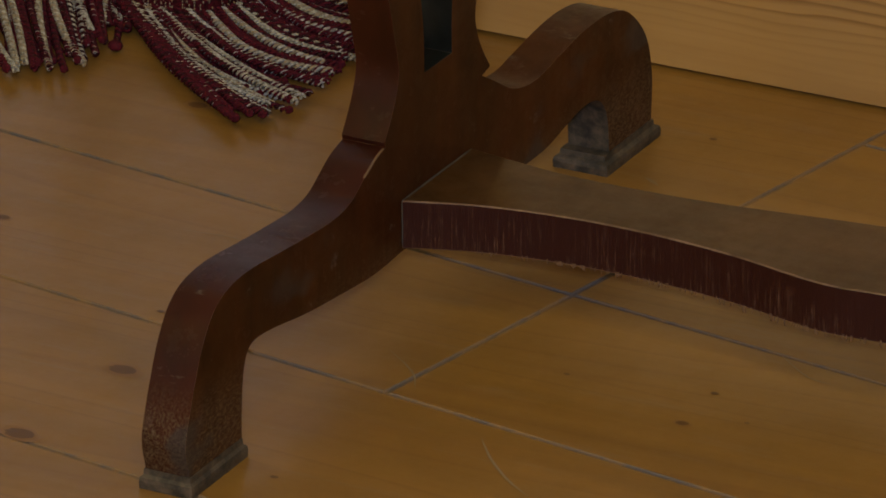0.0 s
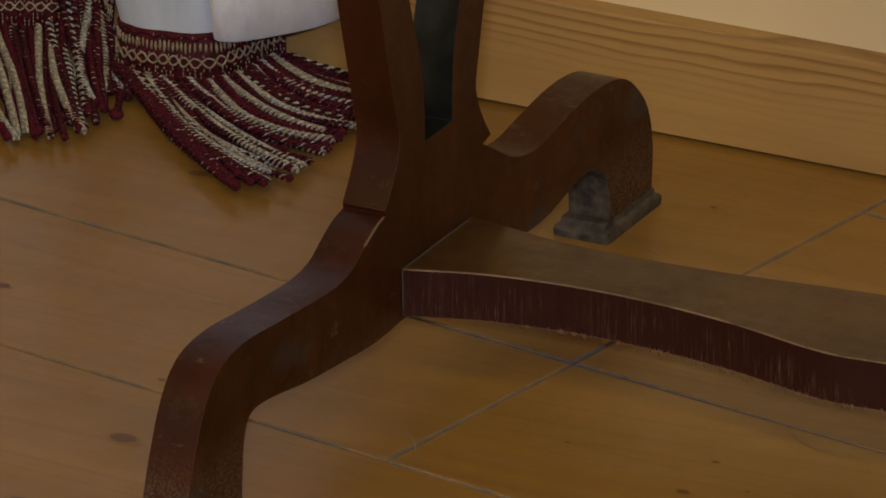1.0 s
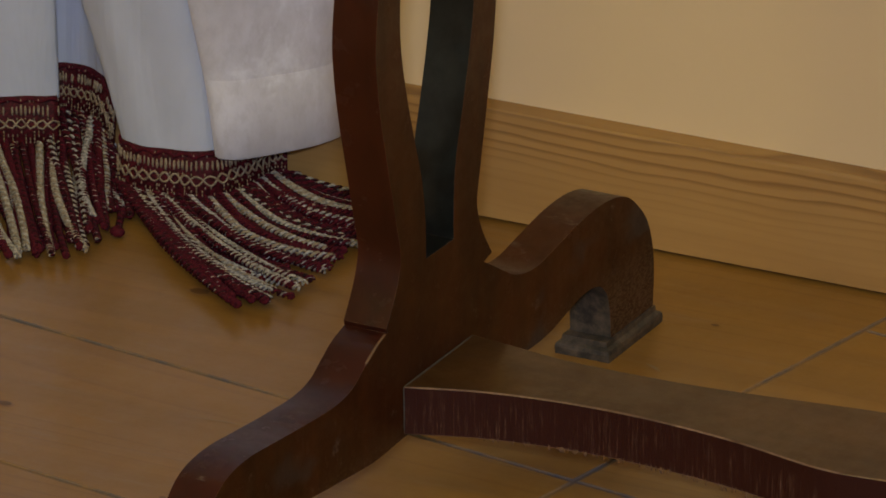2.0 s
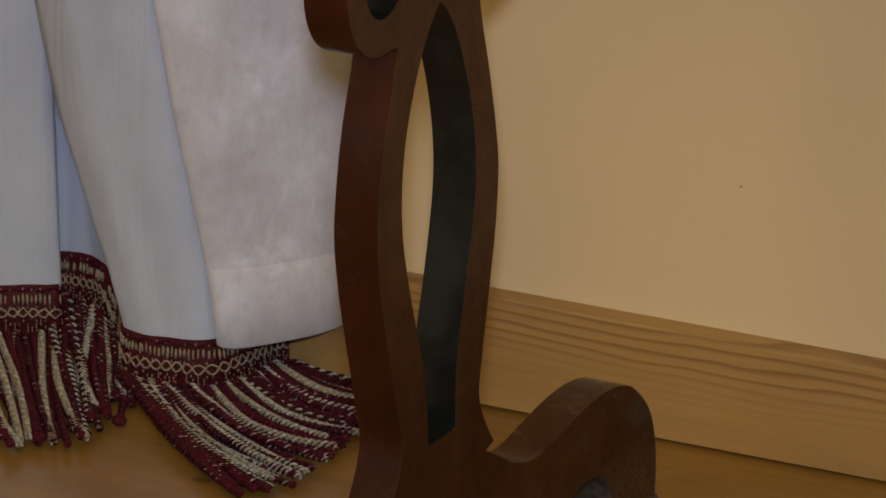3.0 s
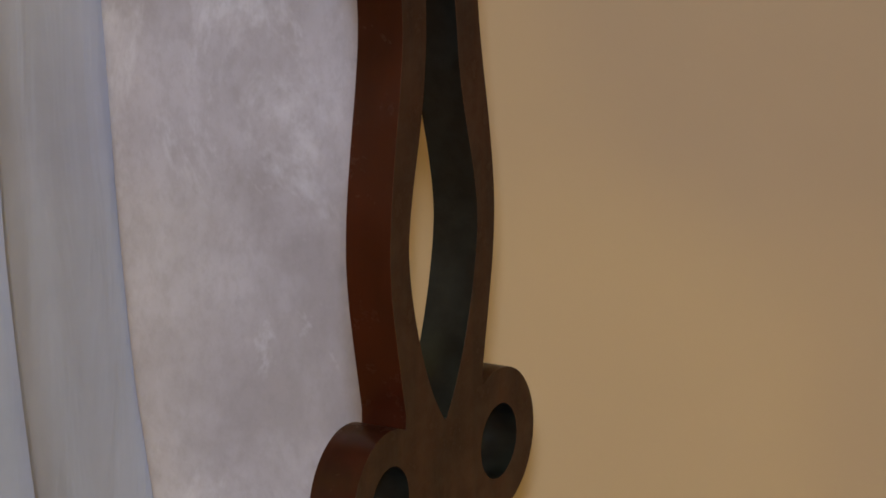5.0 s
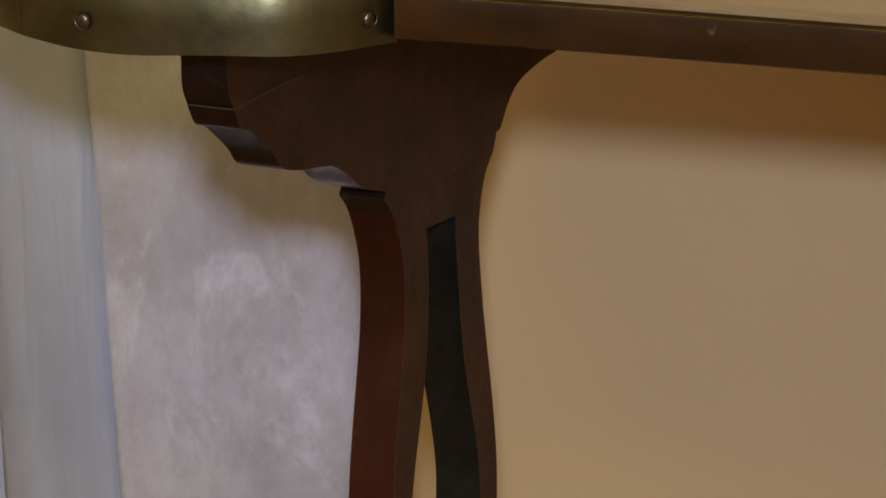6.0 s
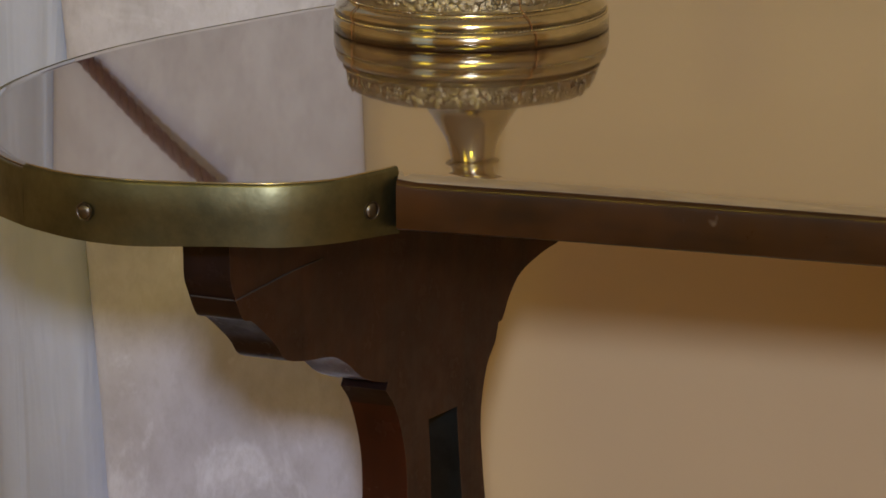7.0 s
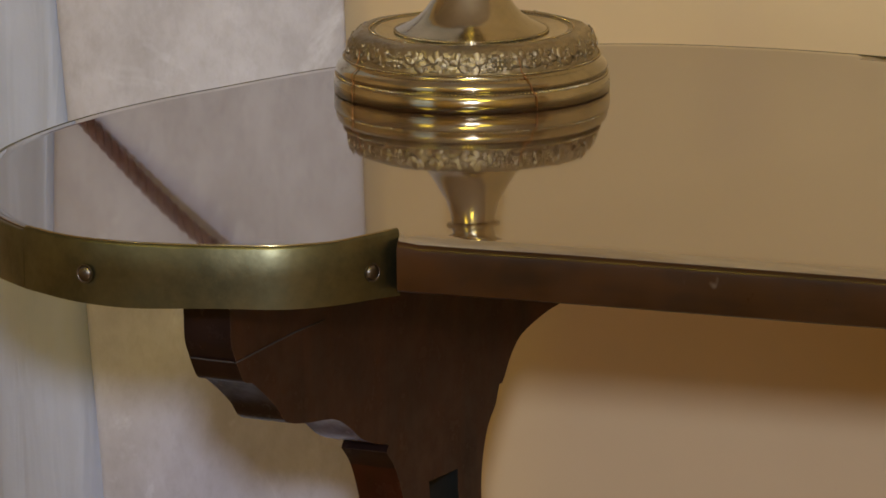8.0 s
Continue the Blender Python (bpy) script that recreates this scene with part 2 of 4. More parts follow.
def pine(name, tone, line, rough, coat, along, turn=0.0, jitter=6.0, stretch=(0.05, 1, 1), bands=9.0, count=16.0, depth=0.3):
    w = Mat(name, rough=rough, Coat_Weight=coat, Coat_Roughness=0.22)
    at = w.place((0.055, 1.0, 1.0) if along else (1, 1, 1), turn, jitter)
    rings = w.noise(at, 26, 5, 0.55, 0.9)
    grain = w.contour(w.place(stretch, turn, jitter), bands, count)
    fine = w.noise(w.place((0.03, 1, 1), turn, jitter), 260, 4, 0.6)
    c = w.mix(w.ramp(rings, (0.3, 0.0), (0.75, 0.8)), tone, tuple(v * 0.66 for v in tone))
    c = w.mix(w.ramp(grain, (0.74, 0.0), (0.93, depth), (1.0, 0.0)), c, line)
    blotch = w.noise(w.place((1, 1, 1), 0, 0), 7, 4, 0.6)
    c = w.mix(w.ramp(blotch, (0.42, 0.0), (0.75, 0.28)), c, tuple(v * 0.5 for v in tone))
    dusty = w.noise(w.place((0.12, 1, 1), turn, jitter), 95, 6, 0.7)
    c = w.mix(w.ramp(dusty, (0.56, 0.0), (0.72, 0.45)), c, tuple(0.6 * v + 0.07 for v in tone))
    w.set("Base Color", c)
    scuff = w.noise(w.place(), 38, 6, 0.72)
    w.set("Roughness", w.ramp(scuff, (0.3, rough - 0.08), (0.75, rough + 0.2)))
    w.bump(w.mix(0.5, fine, scuff), 0.06, 0.001)
    return w.m


TURN_BOARDS = math.atan(-0.140)      # the boards lie askew to the wall
PINE_FLOOR = pine("varnished_pine_floor", (0.300, 0.153, 0.031), (0.165, 0.068, 0.013), 0.36, 0.28, True, -TURN_BOARDS, depth=0.30)


def skirting_pine():
    """Pine with a few long dark growth lines towards its upper edge and a faint figure below."""
    w = Mat("varnished_pine_skirting", rough=0.45, Coat_Weight=0.2, Coat_Roughness=0.22)
    tone = (0.385, 0.222, 0.074)
    up = w.node("ShaderNodeSeparateXYZ", Vector=w.place()).outputs["Z"]
    wander = w.noise(w.place((0.9, 1.0, 4.0)), 4.5, 3, 0.5)
    ripple = w.noise(w.place((0.25, 1.0, 1.0)), 60, 2, 0.5)
    total = w.node("ShaderNodeMath")
    total.operation = "MULTIPLY_ADD"
    w.t.links.new(up, total.inputs[0])
    total.inputs[1].default_value = 190.0
    w.t.links.new(wander, total.inputs[2])
    shifted = w.node("ShaderNodeMath")
    shifted.operation = "MULTIPLY_ADD"
    w.t.links.new(wander, shifted.inputs[0])
    shifted.inputs[1].default_value = 4.0
    w.t.links.new(total.outputs[0], shifted.inputs[2])
    whole = w.node("ShaderNodeMath")
    whole.operation = "MULTIPLY_ADD"
    w.t.links.new(ripple, whole.inputs[0])
    whole.inputs[1].default_value = 0.55
    w.t.links.new(shifted.outputs[0], whole.inputs[2])
    turn = w.node("ShaderNodeMath")
    turn.operation = "FRACT"
    w.t.links.new(whole.outputs[0], turn.inputs[0])
    line = w.ramp(turn.outputs[0], (0.48, 0.0), (0.86, 0.75), (1.0, 0.0))
    high = w.ramp(up, (0.020, 0.10), (0.036, 0.35), (0.044, 1.0))
    cloud = w.noise(w.place((0.10, 1.0, 1.0)), 55, 5, 0.6)
    c = w.mix(w.ramp(cloud, (0.35, 0.0), (0.7, 0.6)), tone, (0.30, 0.160, 0.046))
    c = w.mix(w.mix(1.0, line, high, "MULTIPLY"), c, (0.185, 0.085, 0.024))
    w.set("Base Color", c)
    fine = w.noise(w.place((0.03, 1, 1)), 260, 4, 0.6)
    w.set("Roughness", w.ramp(cloud, (0.3, 0.38), (0.75, 0.62)))
    w.bump(fine, 0.06, 0.001)
    return w.m


PINE_TRIM = skirting_pine()


def joint_dirt():
    w = Mat("dark_joint_dirt", rough=0.85)
    n = w.noise(w.place(), 24, 5, 0.7)
    w.set("Base Color", w.mix(w.ramp(n, (0.40, 0.0), (0.58, 1.0)), (0.125, 0.100, 0.088), (0.235, 0.140, 0.062)))
    return w.m


GAP = joint_dirt()
KNOT = Mat("pine_knot", (0.12, 0.055, 0.02), 0.4).m
KNOT_RING = Mat("pine_knot_ring", (0.225, 0.112, 0.034), 0.4).m


def paint(name, tone, second):
    w = Mat(name, rough=0.72)
    n = w.noise(w.place(), 3.0, 5, 0.6)
    f = w.noise(w.place(), 260, 4, 0.7)
    w.set("Base Color", w.mix(w.ramp(n, (0.35, 0.0), (0.7, 1.0)), tone, second))
    w.bump(f, 0.10, 0.0008)
    return w.m


WALL = paint("peach_wall_paint", (0.680, 0.522, 0.310), (0.640, 0.489, 0.288))
CEILING = paint("white_ceiling_paint", (0.78, 0.77, 0.74), (0.74, 0.73, 0.70))


def cloth(name, tone, second, rough, sheen, weave, mottled, creases=(0.6, 14, 0.3), brushed=None):
    w = Mat(name, rough=rough, Sheen_Weight=sheen, Sheen_Roughness=0.4)
    n = w.noise(w.place((1.0, 1.0, 0.8)), mottled, 6, 0.62, 0.25)
    f = w.noise(w.place((1, 1, 1)), weave, 3, 0.7)
    c = w.mix(w.ramp(n, (0.36, 0.0), (0.66, 1.0)), tone, second)
    if brushed:                             # strokes where the nap lies the other way, and a fine fleck
        stroke = w.noise(w.place((1.0, 1.0, 0.7)), 9, 5, 0.7, 1.6)
        c = w.mix(w.ramp(stroke, (0.56, 0.0), (0.68, 0.75)), c, brushed)
        fleck = w.noise(w.place((1.0, 1.0, 0.6)), 150, 4, 0.75)
        c = w.mix(w.ramp(fleck, (0.45, 0.0), (0.7, 0.30)), c, tuple(0.72 * v for v in tone))
    w.set("Base Color", c)
    crease = w.noise(w.place((1.0, 1.0, creases[0])), creases[1], 3, 0.55, 0.6)
    first = w.node("ShaderNodeBump", Height=crease, Strength=creases[2], Distance=0.004)
    second_bump = w.node("ShaderNodeBump", Height=f, Strength=0.14, Distance=0.0006, Normal=first.outputs[0])
    w.set("Normal", second_bump.outputs[0])
    return w.m


CREAM = cloth("cream_suede_cloth", (0.465, 0.458, 0.512), (0.650, 0.655, 0.750), 0.75, 0.25, 420, 15, brushed=(0.78, 0.80, 0.90))
SATIN = cloth("silver_grey_satin", (0.385, 0.425, 0.535), (0.470, 0.512, 0.635), 0.40, 0.1, 500, 8, (0.14, 42, 0.75))


def yarn(name, tone, second, shine=0.5):
    w = Mat(name, rough=shine, Specular_IOR_Level=0.2)
    n = w.noise(w.place((1, 1, 1)), 520, 3, 0.7)
    w.set("Base Color", w.mix(w.ramp(n, (0.36, 0.0), (0.66, 1.0)), tone, second))
    w.bump(n, 0.4, 0.0004)
    return w.m


BURGUNDY = yarn("burgundy_yarn", (0.032, 0.0012, 0.0045), (0.084, 0.0042, 0.0135), 0.8)
GOLD = yarn("gold_beige_yarn", (0.12, 0.105, 0.080), (0.47, 0.44, 0.37), 0.35)
SILVER = yarn("silver_beige_yarn", (0.13, 0.12, 0.108), (0.46, 0.44, 0.40), 0.35)
WOVEN = yarn("woven_burgundy_tape", (0.014, 0.0008, 0.002), (0.085, 0.006, 0.013), 0.7)
TAN = yarn("dull_gold_thread", (0.17, 0.13, 0.085), (0.34, 0.28, 0.20), 0.5)
DARK_YARN = yarn("dark_burgundy_yarn", (0.010, 0.0006, 0.0018), (0.040, 0.0022, 0.0065), 0.7)
FLECK = yarn("silver_thread", (0.14, 0.12, 0.11), (0.46, 0.43, 0.39), 0.35)
ROPE = yarn("brown_red_rope", (0.06, 0.02, 0.02), (0.15, 0.075, 0.06), 0.6)


# ---- the room ----
WALL_Y, ROOM_W, ROOM_E, ROOM_S, ROOM_H = 0.330, -2.6, 3.2, -4.2, 2.65


def structure(name, bm, material, label, category):
    return tagged(part(name, bm, material), label, category, kind="structure")


def plain_wall(name, lo, hi, label):
    bm = bmesh.new()
    box(bm, lo, hi)
    return structure(name, bm, WALL, label, "wall")


plain_wall("wall_north", (ROOM_W - 0.2, WALL_Y, -0.1), (ROOM_E + 0.2, WALL_Y + 0.2, ROOM_H), "smooth peach painted wall behind the table")
bm = bmesh.new()
bmesh.ops.create_circle(bm, cap_ends=True, segments=12, radius=0.0006, matrix=pose(0.001, WALL_Y - 0.0003, 0.1412, 90))
part("nail_hole", bm, Mat("dark_hole", (0.16, 0.11, 0.07), 0.9).m, bpy.data.objects["wall_north"], "tiny dark nail hole")
plain_wall("wall_west", (ROOM_W - 0.2, ROOM_S, -0.1), (ROOM_W, WALL_Y, ROOM_H), "smooth peach painted side wall")
plain_wall("wall_east", (ROOM_E, ROOM_S, -0.1), (ROOM_E + 0.2, WALL_Y, ROOM_H), "smooth peach painted side wall")
bm = bmesh.new()
WIN = (-1.8, -0.4, 0.92, 2.32)
box(bm, (ROOM_W - 0.2, ROOM_S - 0.2, -0.1), (WIN[0], ROOM_S, ROOM_H))
box(bm, (WIN[1], ROOM_S - 0.2, -0.1), (ROOM_E + 0.2, ROOM_S, ROOM_H))
box(bm, (WIN[0], ROOM_S - 0.2, -0.1), (WIN[1], ROOM_S, WIN[2]))
box(bm, (WIN[0], ROOM_S - 0.2, WIN[3]), (WIN[1], ROOM_S, ROOM_H))
structure("wall_south", bm, WALL, "peach painted wall with a window opening", "wall")
bm = bmesh.new()
box(bm, (ROOM_W - 0.2, ROOM_S - 0.2, ROOM_H), (ROOM_E + 0.2, WALL_Y + 0.2, ROOM_H + 0.15))
structure("ceiling", bm, CEILING, "plain white painted ceiling", "ceiling")

# Skirting board of varnished pine with a softly rounded top edge.
bm = board([[Vector(q) for q in ((0.3174, 0.0022), (0.3174, 0.0598), (0.3177, 0.0612), (0.3186, 0.0621), (0.3298, 0.0626), (0.3298, 0.0022))]],
           lambda u, v, w: (ROOM_W + 0.002 + w, u, v), ROOM_E - ROOM_W - 0.004)
skirting = structure("baseboard", bm, PINE_TRIM, "varnished pine skirting board with long brown grain", "skirting board")

# ---- the table: an openwork trestle, a waisted stretcher, a lobed polished top ----
table = thing("console_table", "old mahogany console table with lyre trestle legs and brass-edged polished top", "table", (0.42, 0.0123, 0))
BASE = table.location
T = 0.0225          # thickness of the trestle boards


def at_table(ob, x=0.0):
    ob.location = (x - BASE[0], -BASE[1], 0)
    return ob


def mirrored(half, c):
    """A closed outline from the front half, bottom to top, in distance from the middle line c."""
    return [Vector((c - u, v)) for u, v in half] + [Vector((c + u, v)) for u, v in reversed(half)]


def trestle_board():
    """One openwork board: scrolled feet, a lyre splat with two eyes, a scrolled bracket under the top."""
    c, lu, lz, lr = 0.0127, 0.0520, 0.3595, 0.0345
    smooth = lambda pts, steps=4: [q.xy for q in curve_through([(*q, 0) for q in pts], steps)]
    foot_front = [(-0.2225, 0.009), (-0.2255, 0.0243), (-0.2215, 0.0385), (-0.2158, 0.0526), (-0.2092, 0.0663), (-0.1996, 0.0789), (-0.1867, 0.0858),
                  (-0.1664, 0.0877), (-0.1409, 0.0855), (-0.1149, 0.0832), (-0.0886, 0.0817), (-0.0726, 0.0838), (-0.0617, 0.0894), (-0.0508, 0.0951), (-0.0385, 0.0985)]
    low = [(0.0520, 0.1010), (0.0452, 0.1110), (0.0400, 0.1210), (0.0375, 0.1320), (0.0410, 0.1480), (0.0459, 0.1680), (0.0506, 0.1870), (0.0553, 0.2077), (0.0582, 0.2287),
           (0.0583, 0.2440), (0.0545, 0.2675), (0.0491, 0.2900), (0.0429, 0.3100), (0.0390, 0.3245)]
    ring = [(lu + lr * math.cos(radians(a)), lz + lr * math.sin(radians(a))) for a in range(-100, 124, 8)]
    high = [(0.0365, 0.3970), (0.0395, 0.4110), (0.0436, 0.4300), (0.0474, 0.4500), (0.0492, 0.4700), (0.0480, 0.4920), (0.0440, 0.5180), (0.0392, 0.5430), (0.0360, 0.5640),
            (0.0348, 0.5850), (0.0370, 0.6000), (0.0430, 0.6150), (0.0510, 0.6240)]
    side = smooth(low) + [Vector(q) for q in ring] + smooth(high)
    bracket_front = smooth([(-0.0360, 0.6272), (-0.0470, 0.6300), (-0.0600, 0.6350), (-0.0720, 0.6430), (-0.0830, 0.6485), (-0.0931, 0.6505)]) + \
        smooth([(-0.0931, 0.6505), (-0.1102, 0.6527), (-0.1260, 0.6568), (-0.1342, 0.6650), (-0.1468, 0.6745), (-0.1545, 0.6795)]) + \
        smooth([(-0.1545, 0.6795), (-0.1610, 0.6815), (-0.1655, 0.6880), (-0.1672, 0.6913)], 3) + smooth([(-0.1672, 0.6913), (-0.1710, 0.6995), (-0.1716, 0.7120), (-0.1742, 0.7215), (-0.1810, 0.7285)])
    bracket_rear = smooth([(0.1850, 0.7285), (0.1880, 0.7050), (0.1800, 0.6850), (0.1600, 0.6690), (0.1341, 0.6590), (0.1117, 0.6561), (0.0895, 0.6510), (0.0784, 0.6430), (0.0728, 0.6355), (0.0700, 0.6325)])
    foot_rear = [(0.0565, 0.0990), (0.0673, 0.0928), (0.0885, 0.0806), (0.1100, 0.0765), (0.1343, 0.0796), (0.1582, 0.0830), (0.1820, 0.0835), (0.2026, 0.0795),
                 (0.2170, 0.0705), (0.2306, 0.0546), (0.2364, 0.0322), (0.2353, 0.009)]
    rear_arch = [(0.1892, 0.009), (0.1880, 0.0247), (0.1843, 0.0351), (0.1751, 0.0421), (0.1599, 0.0436), (0.1419, 0.0406), (0.1239, 0.0372), (0.1032, 0.0366), (0.0800, 0.0385)]
    front_arch = [(-0.0259, 0.0405), (-0.0420, 0.0396), (-0.0577, 0.0398), (-0.0845, 0.0424), (-0.1163, 0.0460), (-0.1473, 0.0512), (-0.1653, 0.0515), (-0.1724, 0.0428),
                  (-0.1752, 0.0245), (-0.1760, 0.009)]
    loop = smooth(foot_front, 5) + [Vector((c - u, v)) for u, v in side] + bracket_front + bracket_rear + [Vector((0.0672, 0.6324)), Vector((0.0657, 0.6285))] + [Vector((c + u, v)) for u, v in reversed(side)] + \
        smooth(foot_rear, 5) + smooth(rear_arch, 5) + smooth(front_arch, 5)
    lens_low = [(0.0135, 0.1215), (0.0138, 0.1400), (0.0168, 0.1620), (0.0235, 0.1840), (0.0298, 0.2060), (0.0350, 0.2300), (0.0358, 0.2520), (0.0325, 0.2740), (0.0265, 0.2930),
                (0.0170, 0.3140), (0.0085, 0.3260), (0.0012, 0.3335)]
    lens_high = [(0.0012, 0.3850), (0.0090, 0.3960), (0.0160, 0.4090), (0.0225, 0.4250), (0.0285, 0.4450), (0.0320, 0.4640), (0.0318, 0.4800), (0.0275, 0.5010), (0.0215, 0.5220),
                 (0.0165, 0.5450), (0.0140, 0.5700), (0.0132, 0.5900), (0.0135, 0.6025)]
    holes = [mirrored(smooth(lens), c + 0.0005) for lens in (lens_low, lens_high)]
    eyes = [arc(c + s * lu, lz, 0.0176, 0, 360, 40)[:-1] for s in (-1, 1)]
    ease = lambda a, b, x: (lambda f: f * f * (3 - 2 * f))(max(0.0, min(1.0, (x - a) / (b - a))))
    bm = board([loop] + holes + eyes, lambda u, v, w: (-w, u + 0.0036 * ease(0.27, 0.36, v) * (1 - 0.8 * ease(0.56, 0.62, v)), v), T)
    bm.normal_update()
    for f in bm.faces:                      # the inner edges of the openings and of the feet are blackened
        m = f.calc_center_median()
        if abs(f.normal.x) > 0.5:
            continue
        m.y -= 0.0030 * ease(0.27, 0.36, m.z)
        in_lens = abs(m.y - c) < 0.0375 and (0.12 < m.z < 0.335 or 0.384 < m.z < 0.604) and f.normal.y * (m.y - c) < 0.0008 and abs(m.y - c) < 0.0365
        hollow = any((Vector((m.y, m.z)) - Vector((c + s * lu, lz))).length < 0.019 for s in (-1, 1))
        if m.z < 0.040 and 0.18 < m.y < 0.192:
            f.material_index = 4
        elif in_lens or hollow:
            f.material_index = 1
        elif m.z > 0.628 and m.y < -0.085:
            f.material_index = 5            # the bracket's front scroll, in a darker brown
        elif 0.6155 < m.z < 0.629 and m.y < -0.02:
            f.material_index = 5            # the ledge under it, in the same dark brown
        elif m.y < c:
            f.material_index = 2            # the front edge, in a redder tone
    return bm


def plinth(y0, y1, k):
    """The blackened block under a foot, moulded at its foot."""
    bm = bmesh.new()
    prof = [(0.0045, 0.0), (0.0048, 0.0035), (0.0042, 0.0055), (0.0016, 0.0068), (0.0012, 0.0095)]
    rings = []
    for d, z in prof:
        d = d * k
        rings.append([bm.verts.new((x, y, z)) for x, y in ((d, y0 - d), (d, y1 + d), (-T - d, y1 + d), (-T - d, y0 - d))])
    for a, b in zip(rings, rings[1:]):
        for i in range(4):
            bm.faces.new((a[i], a[(i + 1) % 4], b[(i + 1) % 4], b[i]))
    bm.faces.new(rings[0][::-1])
    bm.faces.new(rings[-1])
    return bm


def trestle(x, flip):
    made = []
    for name, bm, material, label in (("trestle_board", trestle_board(), MAHOGANY, "openwork lyre trestle with two round eyes and worn feet"),
                                      ("foot_block", plinth(-0.2225, -0.1770, 0.5), FOOT, "blackened chipped foot block"),
                                      ("foot_block", plinth(0.1835, 0.2350, 0.8), FOOT, "blackened chipped foot block")):
        ob = part(name, bm, material, table, label)
        if name != "foot_block":
            for extra in (EBONISED, MAHOGANY_RED, RUBBED_GLINT, FOOT, MAHOGANY_DARK):
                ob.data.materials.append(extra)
            bevelled(ob, 0.0010).modifiers[0].material = 3
        at_table(ob, x)
        if flip:
            ob.rotation_euler = (0, 0, math.pi)
            ob.location = (x - BASE[0], 0.0123, 0)
        made.append(ob)
    return made


trestle(0.0, False)
trestle(0.84, True)

# The stretcher between the trestles, waisted on both edges.
WAIST = [(0.0, -0.0245), (0.035, -0.0130), (0.076, -0.0066), (0.119, -0.0060), (0.165, -0.0110), (0.211, -0.0205), (0.243, -0.0190), (0.30, -0.0130), (0.42, -0.0080)]
WAIST_BACK = [(0.0, 0.0450), (0.020, 0.0420), (0.054, 0.0375), (0.10, 0.0375), (0.140, 0.0405), (0.212, 0.0500), (0.26, 0.0520), (0.32, 0.0460), (0.42, 0.0380)]


def stretcher_outline():
    f = [Vector(q) for q in curve_through([(*q, 0) for q in WAIST], 5)]
    b = [Vector(q) for q in curve_through([(*q, 0) for q in WAIST_BACK], 5)]
    full_f = f + [Vector((0.84 - q.x - 0.0, q.y, 0)) for q in reversed(f[:-1])]
    full_b = b + [Vector((0.84 - q.x, q.y, 0)) for q in reversed(b[:-1])]
    return [q.xy for q in full_f] + [q.xy for q in reversed(full_b)]


ob = at_table(part("stretcher", board([stretcher_outline()], lambda u, v, w: (u, v, 0.0664 - w), 0.0242), MAHOGANY_LONG, table, "waisted mahogany stretcher with a saw-rough edge"))
ob.data.materials.append(SAWN)
for f in ob.data.polygons:
    if abs(f.normal.z) < 0.5:
        f.material_index = 1
ob.data.materials.append(RUBBED_GLINT)
bevelled(ob, 0.0007).modifiers[0].material = 2

DUST = Mat("grey_joint_dust", (0.055, 0.048, 0.042), 0.8).m
BARE = Mat("bare_rubbed_wood", (0.13, 0.075, 0.042), 0.6).m


def thin_line(name, pts, radius, material, label):
    bm = bmesh.new()
    tube(bm, curve_through(pts, 5), radius, 5)
    return at_table(part(name, bm, material, table, label))


thin_line("joint_line", [(0.0006, -0.0245, 0.0662), (0.0008, 0.0000, 0.0666), (0.0007, 0.0250, 0.0665), (0.0006, 0.0445, 0.0663)], 0.00042, DUST, "dusty glue line at the stretcher joint")
thin_line("joint_line", [(0.0006, -0.0247, 0.0655), (0.0007, -0.0247, 0.0550), (0.0006, -0.0247, 0.0440)], 0.00032, DUST, "dusty glue line at the stretcher joint")
thin_line("crack_line", [(0.0001, -0.1672, 0.6908), (0.0002, -0.1400, 0.6925), (0.0002, -0.1150, 0.6938), (0.0000, -0.0910, 0.6940)], 0.0004, DUST, "pale crack across the bracket")
thin_line("crack_line", [(-0.0006, -0.1672, 0.6910), (-0.0110, -0.1673, 0.6910), (-0.0220, -0.1672, 0.6911)], 0.0004, DUST, "pale crack across the bracket")
thin_line("rubbed_edge", [(-0.0004, -0.0400, 0.0985), (-0.0003, -0.0470, 0.0966), (-0.0003, -0.0530, 0.0938), (-0.0004, -0.0590, 0.0908)], 0.0007, BARE, "bare rubbed edge above the foot")

def fibres():
    """Splinters left by the saw along the stretcher's lower edge."""
    rnd = random.Random(8)
    line = curve_through([(*q, 0) for q in WAIST], 12)
    bm = bmesh.new()
    for _ in range(150):
        q = line[rnd.randrange(12, len(line) - 1)].lerp(line[rnd.randrange(30, len(line) - 1)], 0.0)
        x = q.x + rnd.uniform(-0.003, 0.003)
        y = q.y - 0.0002
        drop = rnd.uniform(0.0006, 0.0026) * min(1.0, 0.3 + q.x * 4)
        tube(bm, [(x, y, 0.0436), (x + rnd.uniform(-0.0003, 0.0003), y - 0.0002, 0.0424 - drop * 0.5), (x + rnd.uniform(-0.0006, 0.0006), y, 0.0424 - drop)], 0.00028, 4)
    return bm


tagged(at_table(part("frayed_edge", fibres(), Mat("pale_fibres", (0.16, 0.085, 0.045), 0.7).m, table, "pale saw splinters under the stretcher's edge")), kind="stuff")

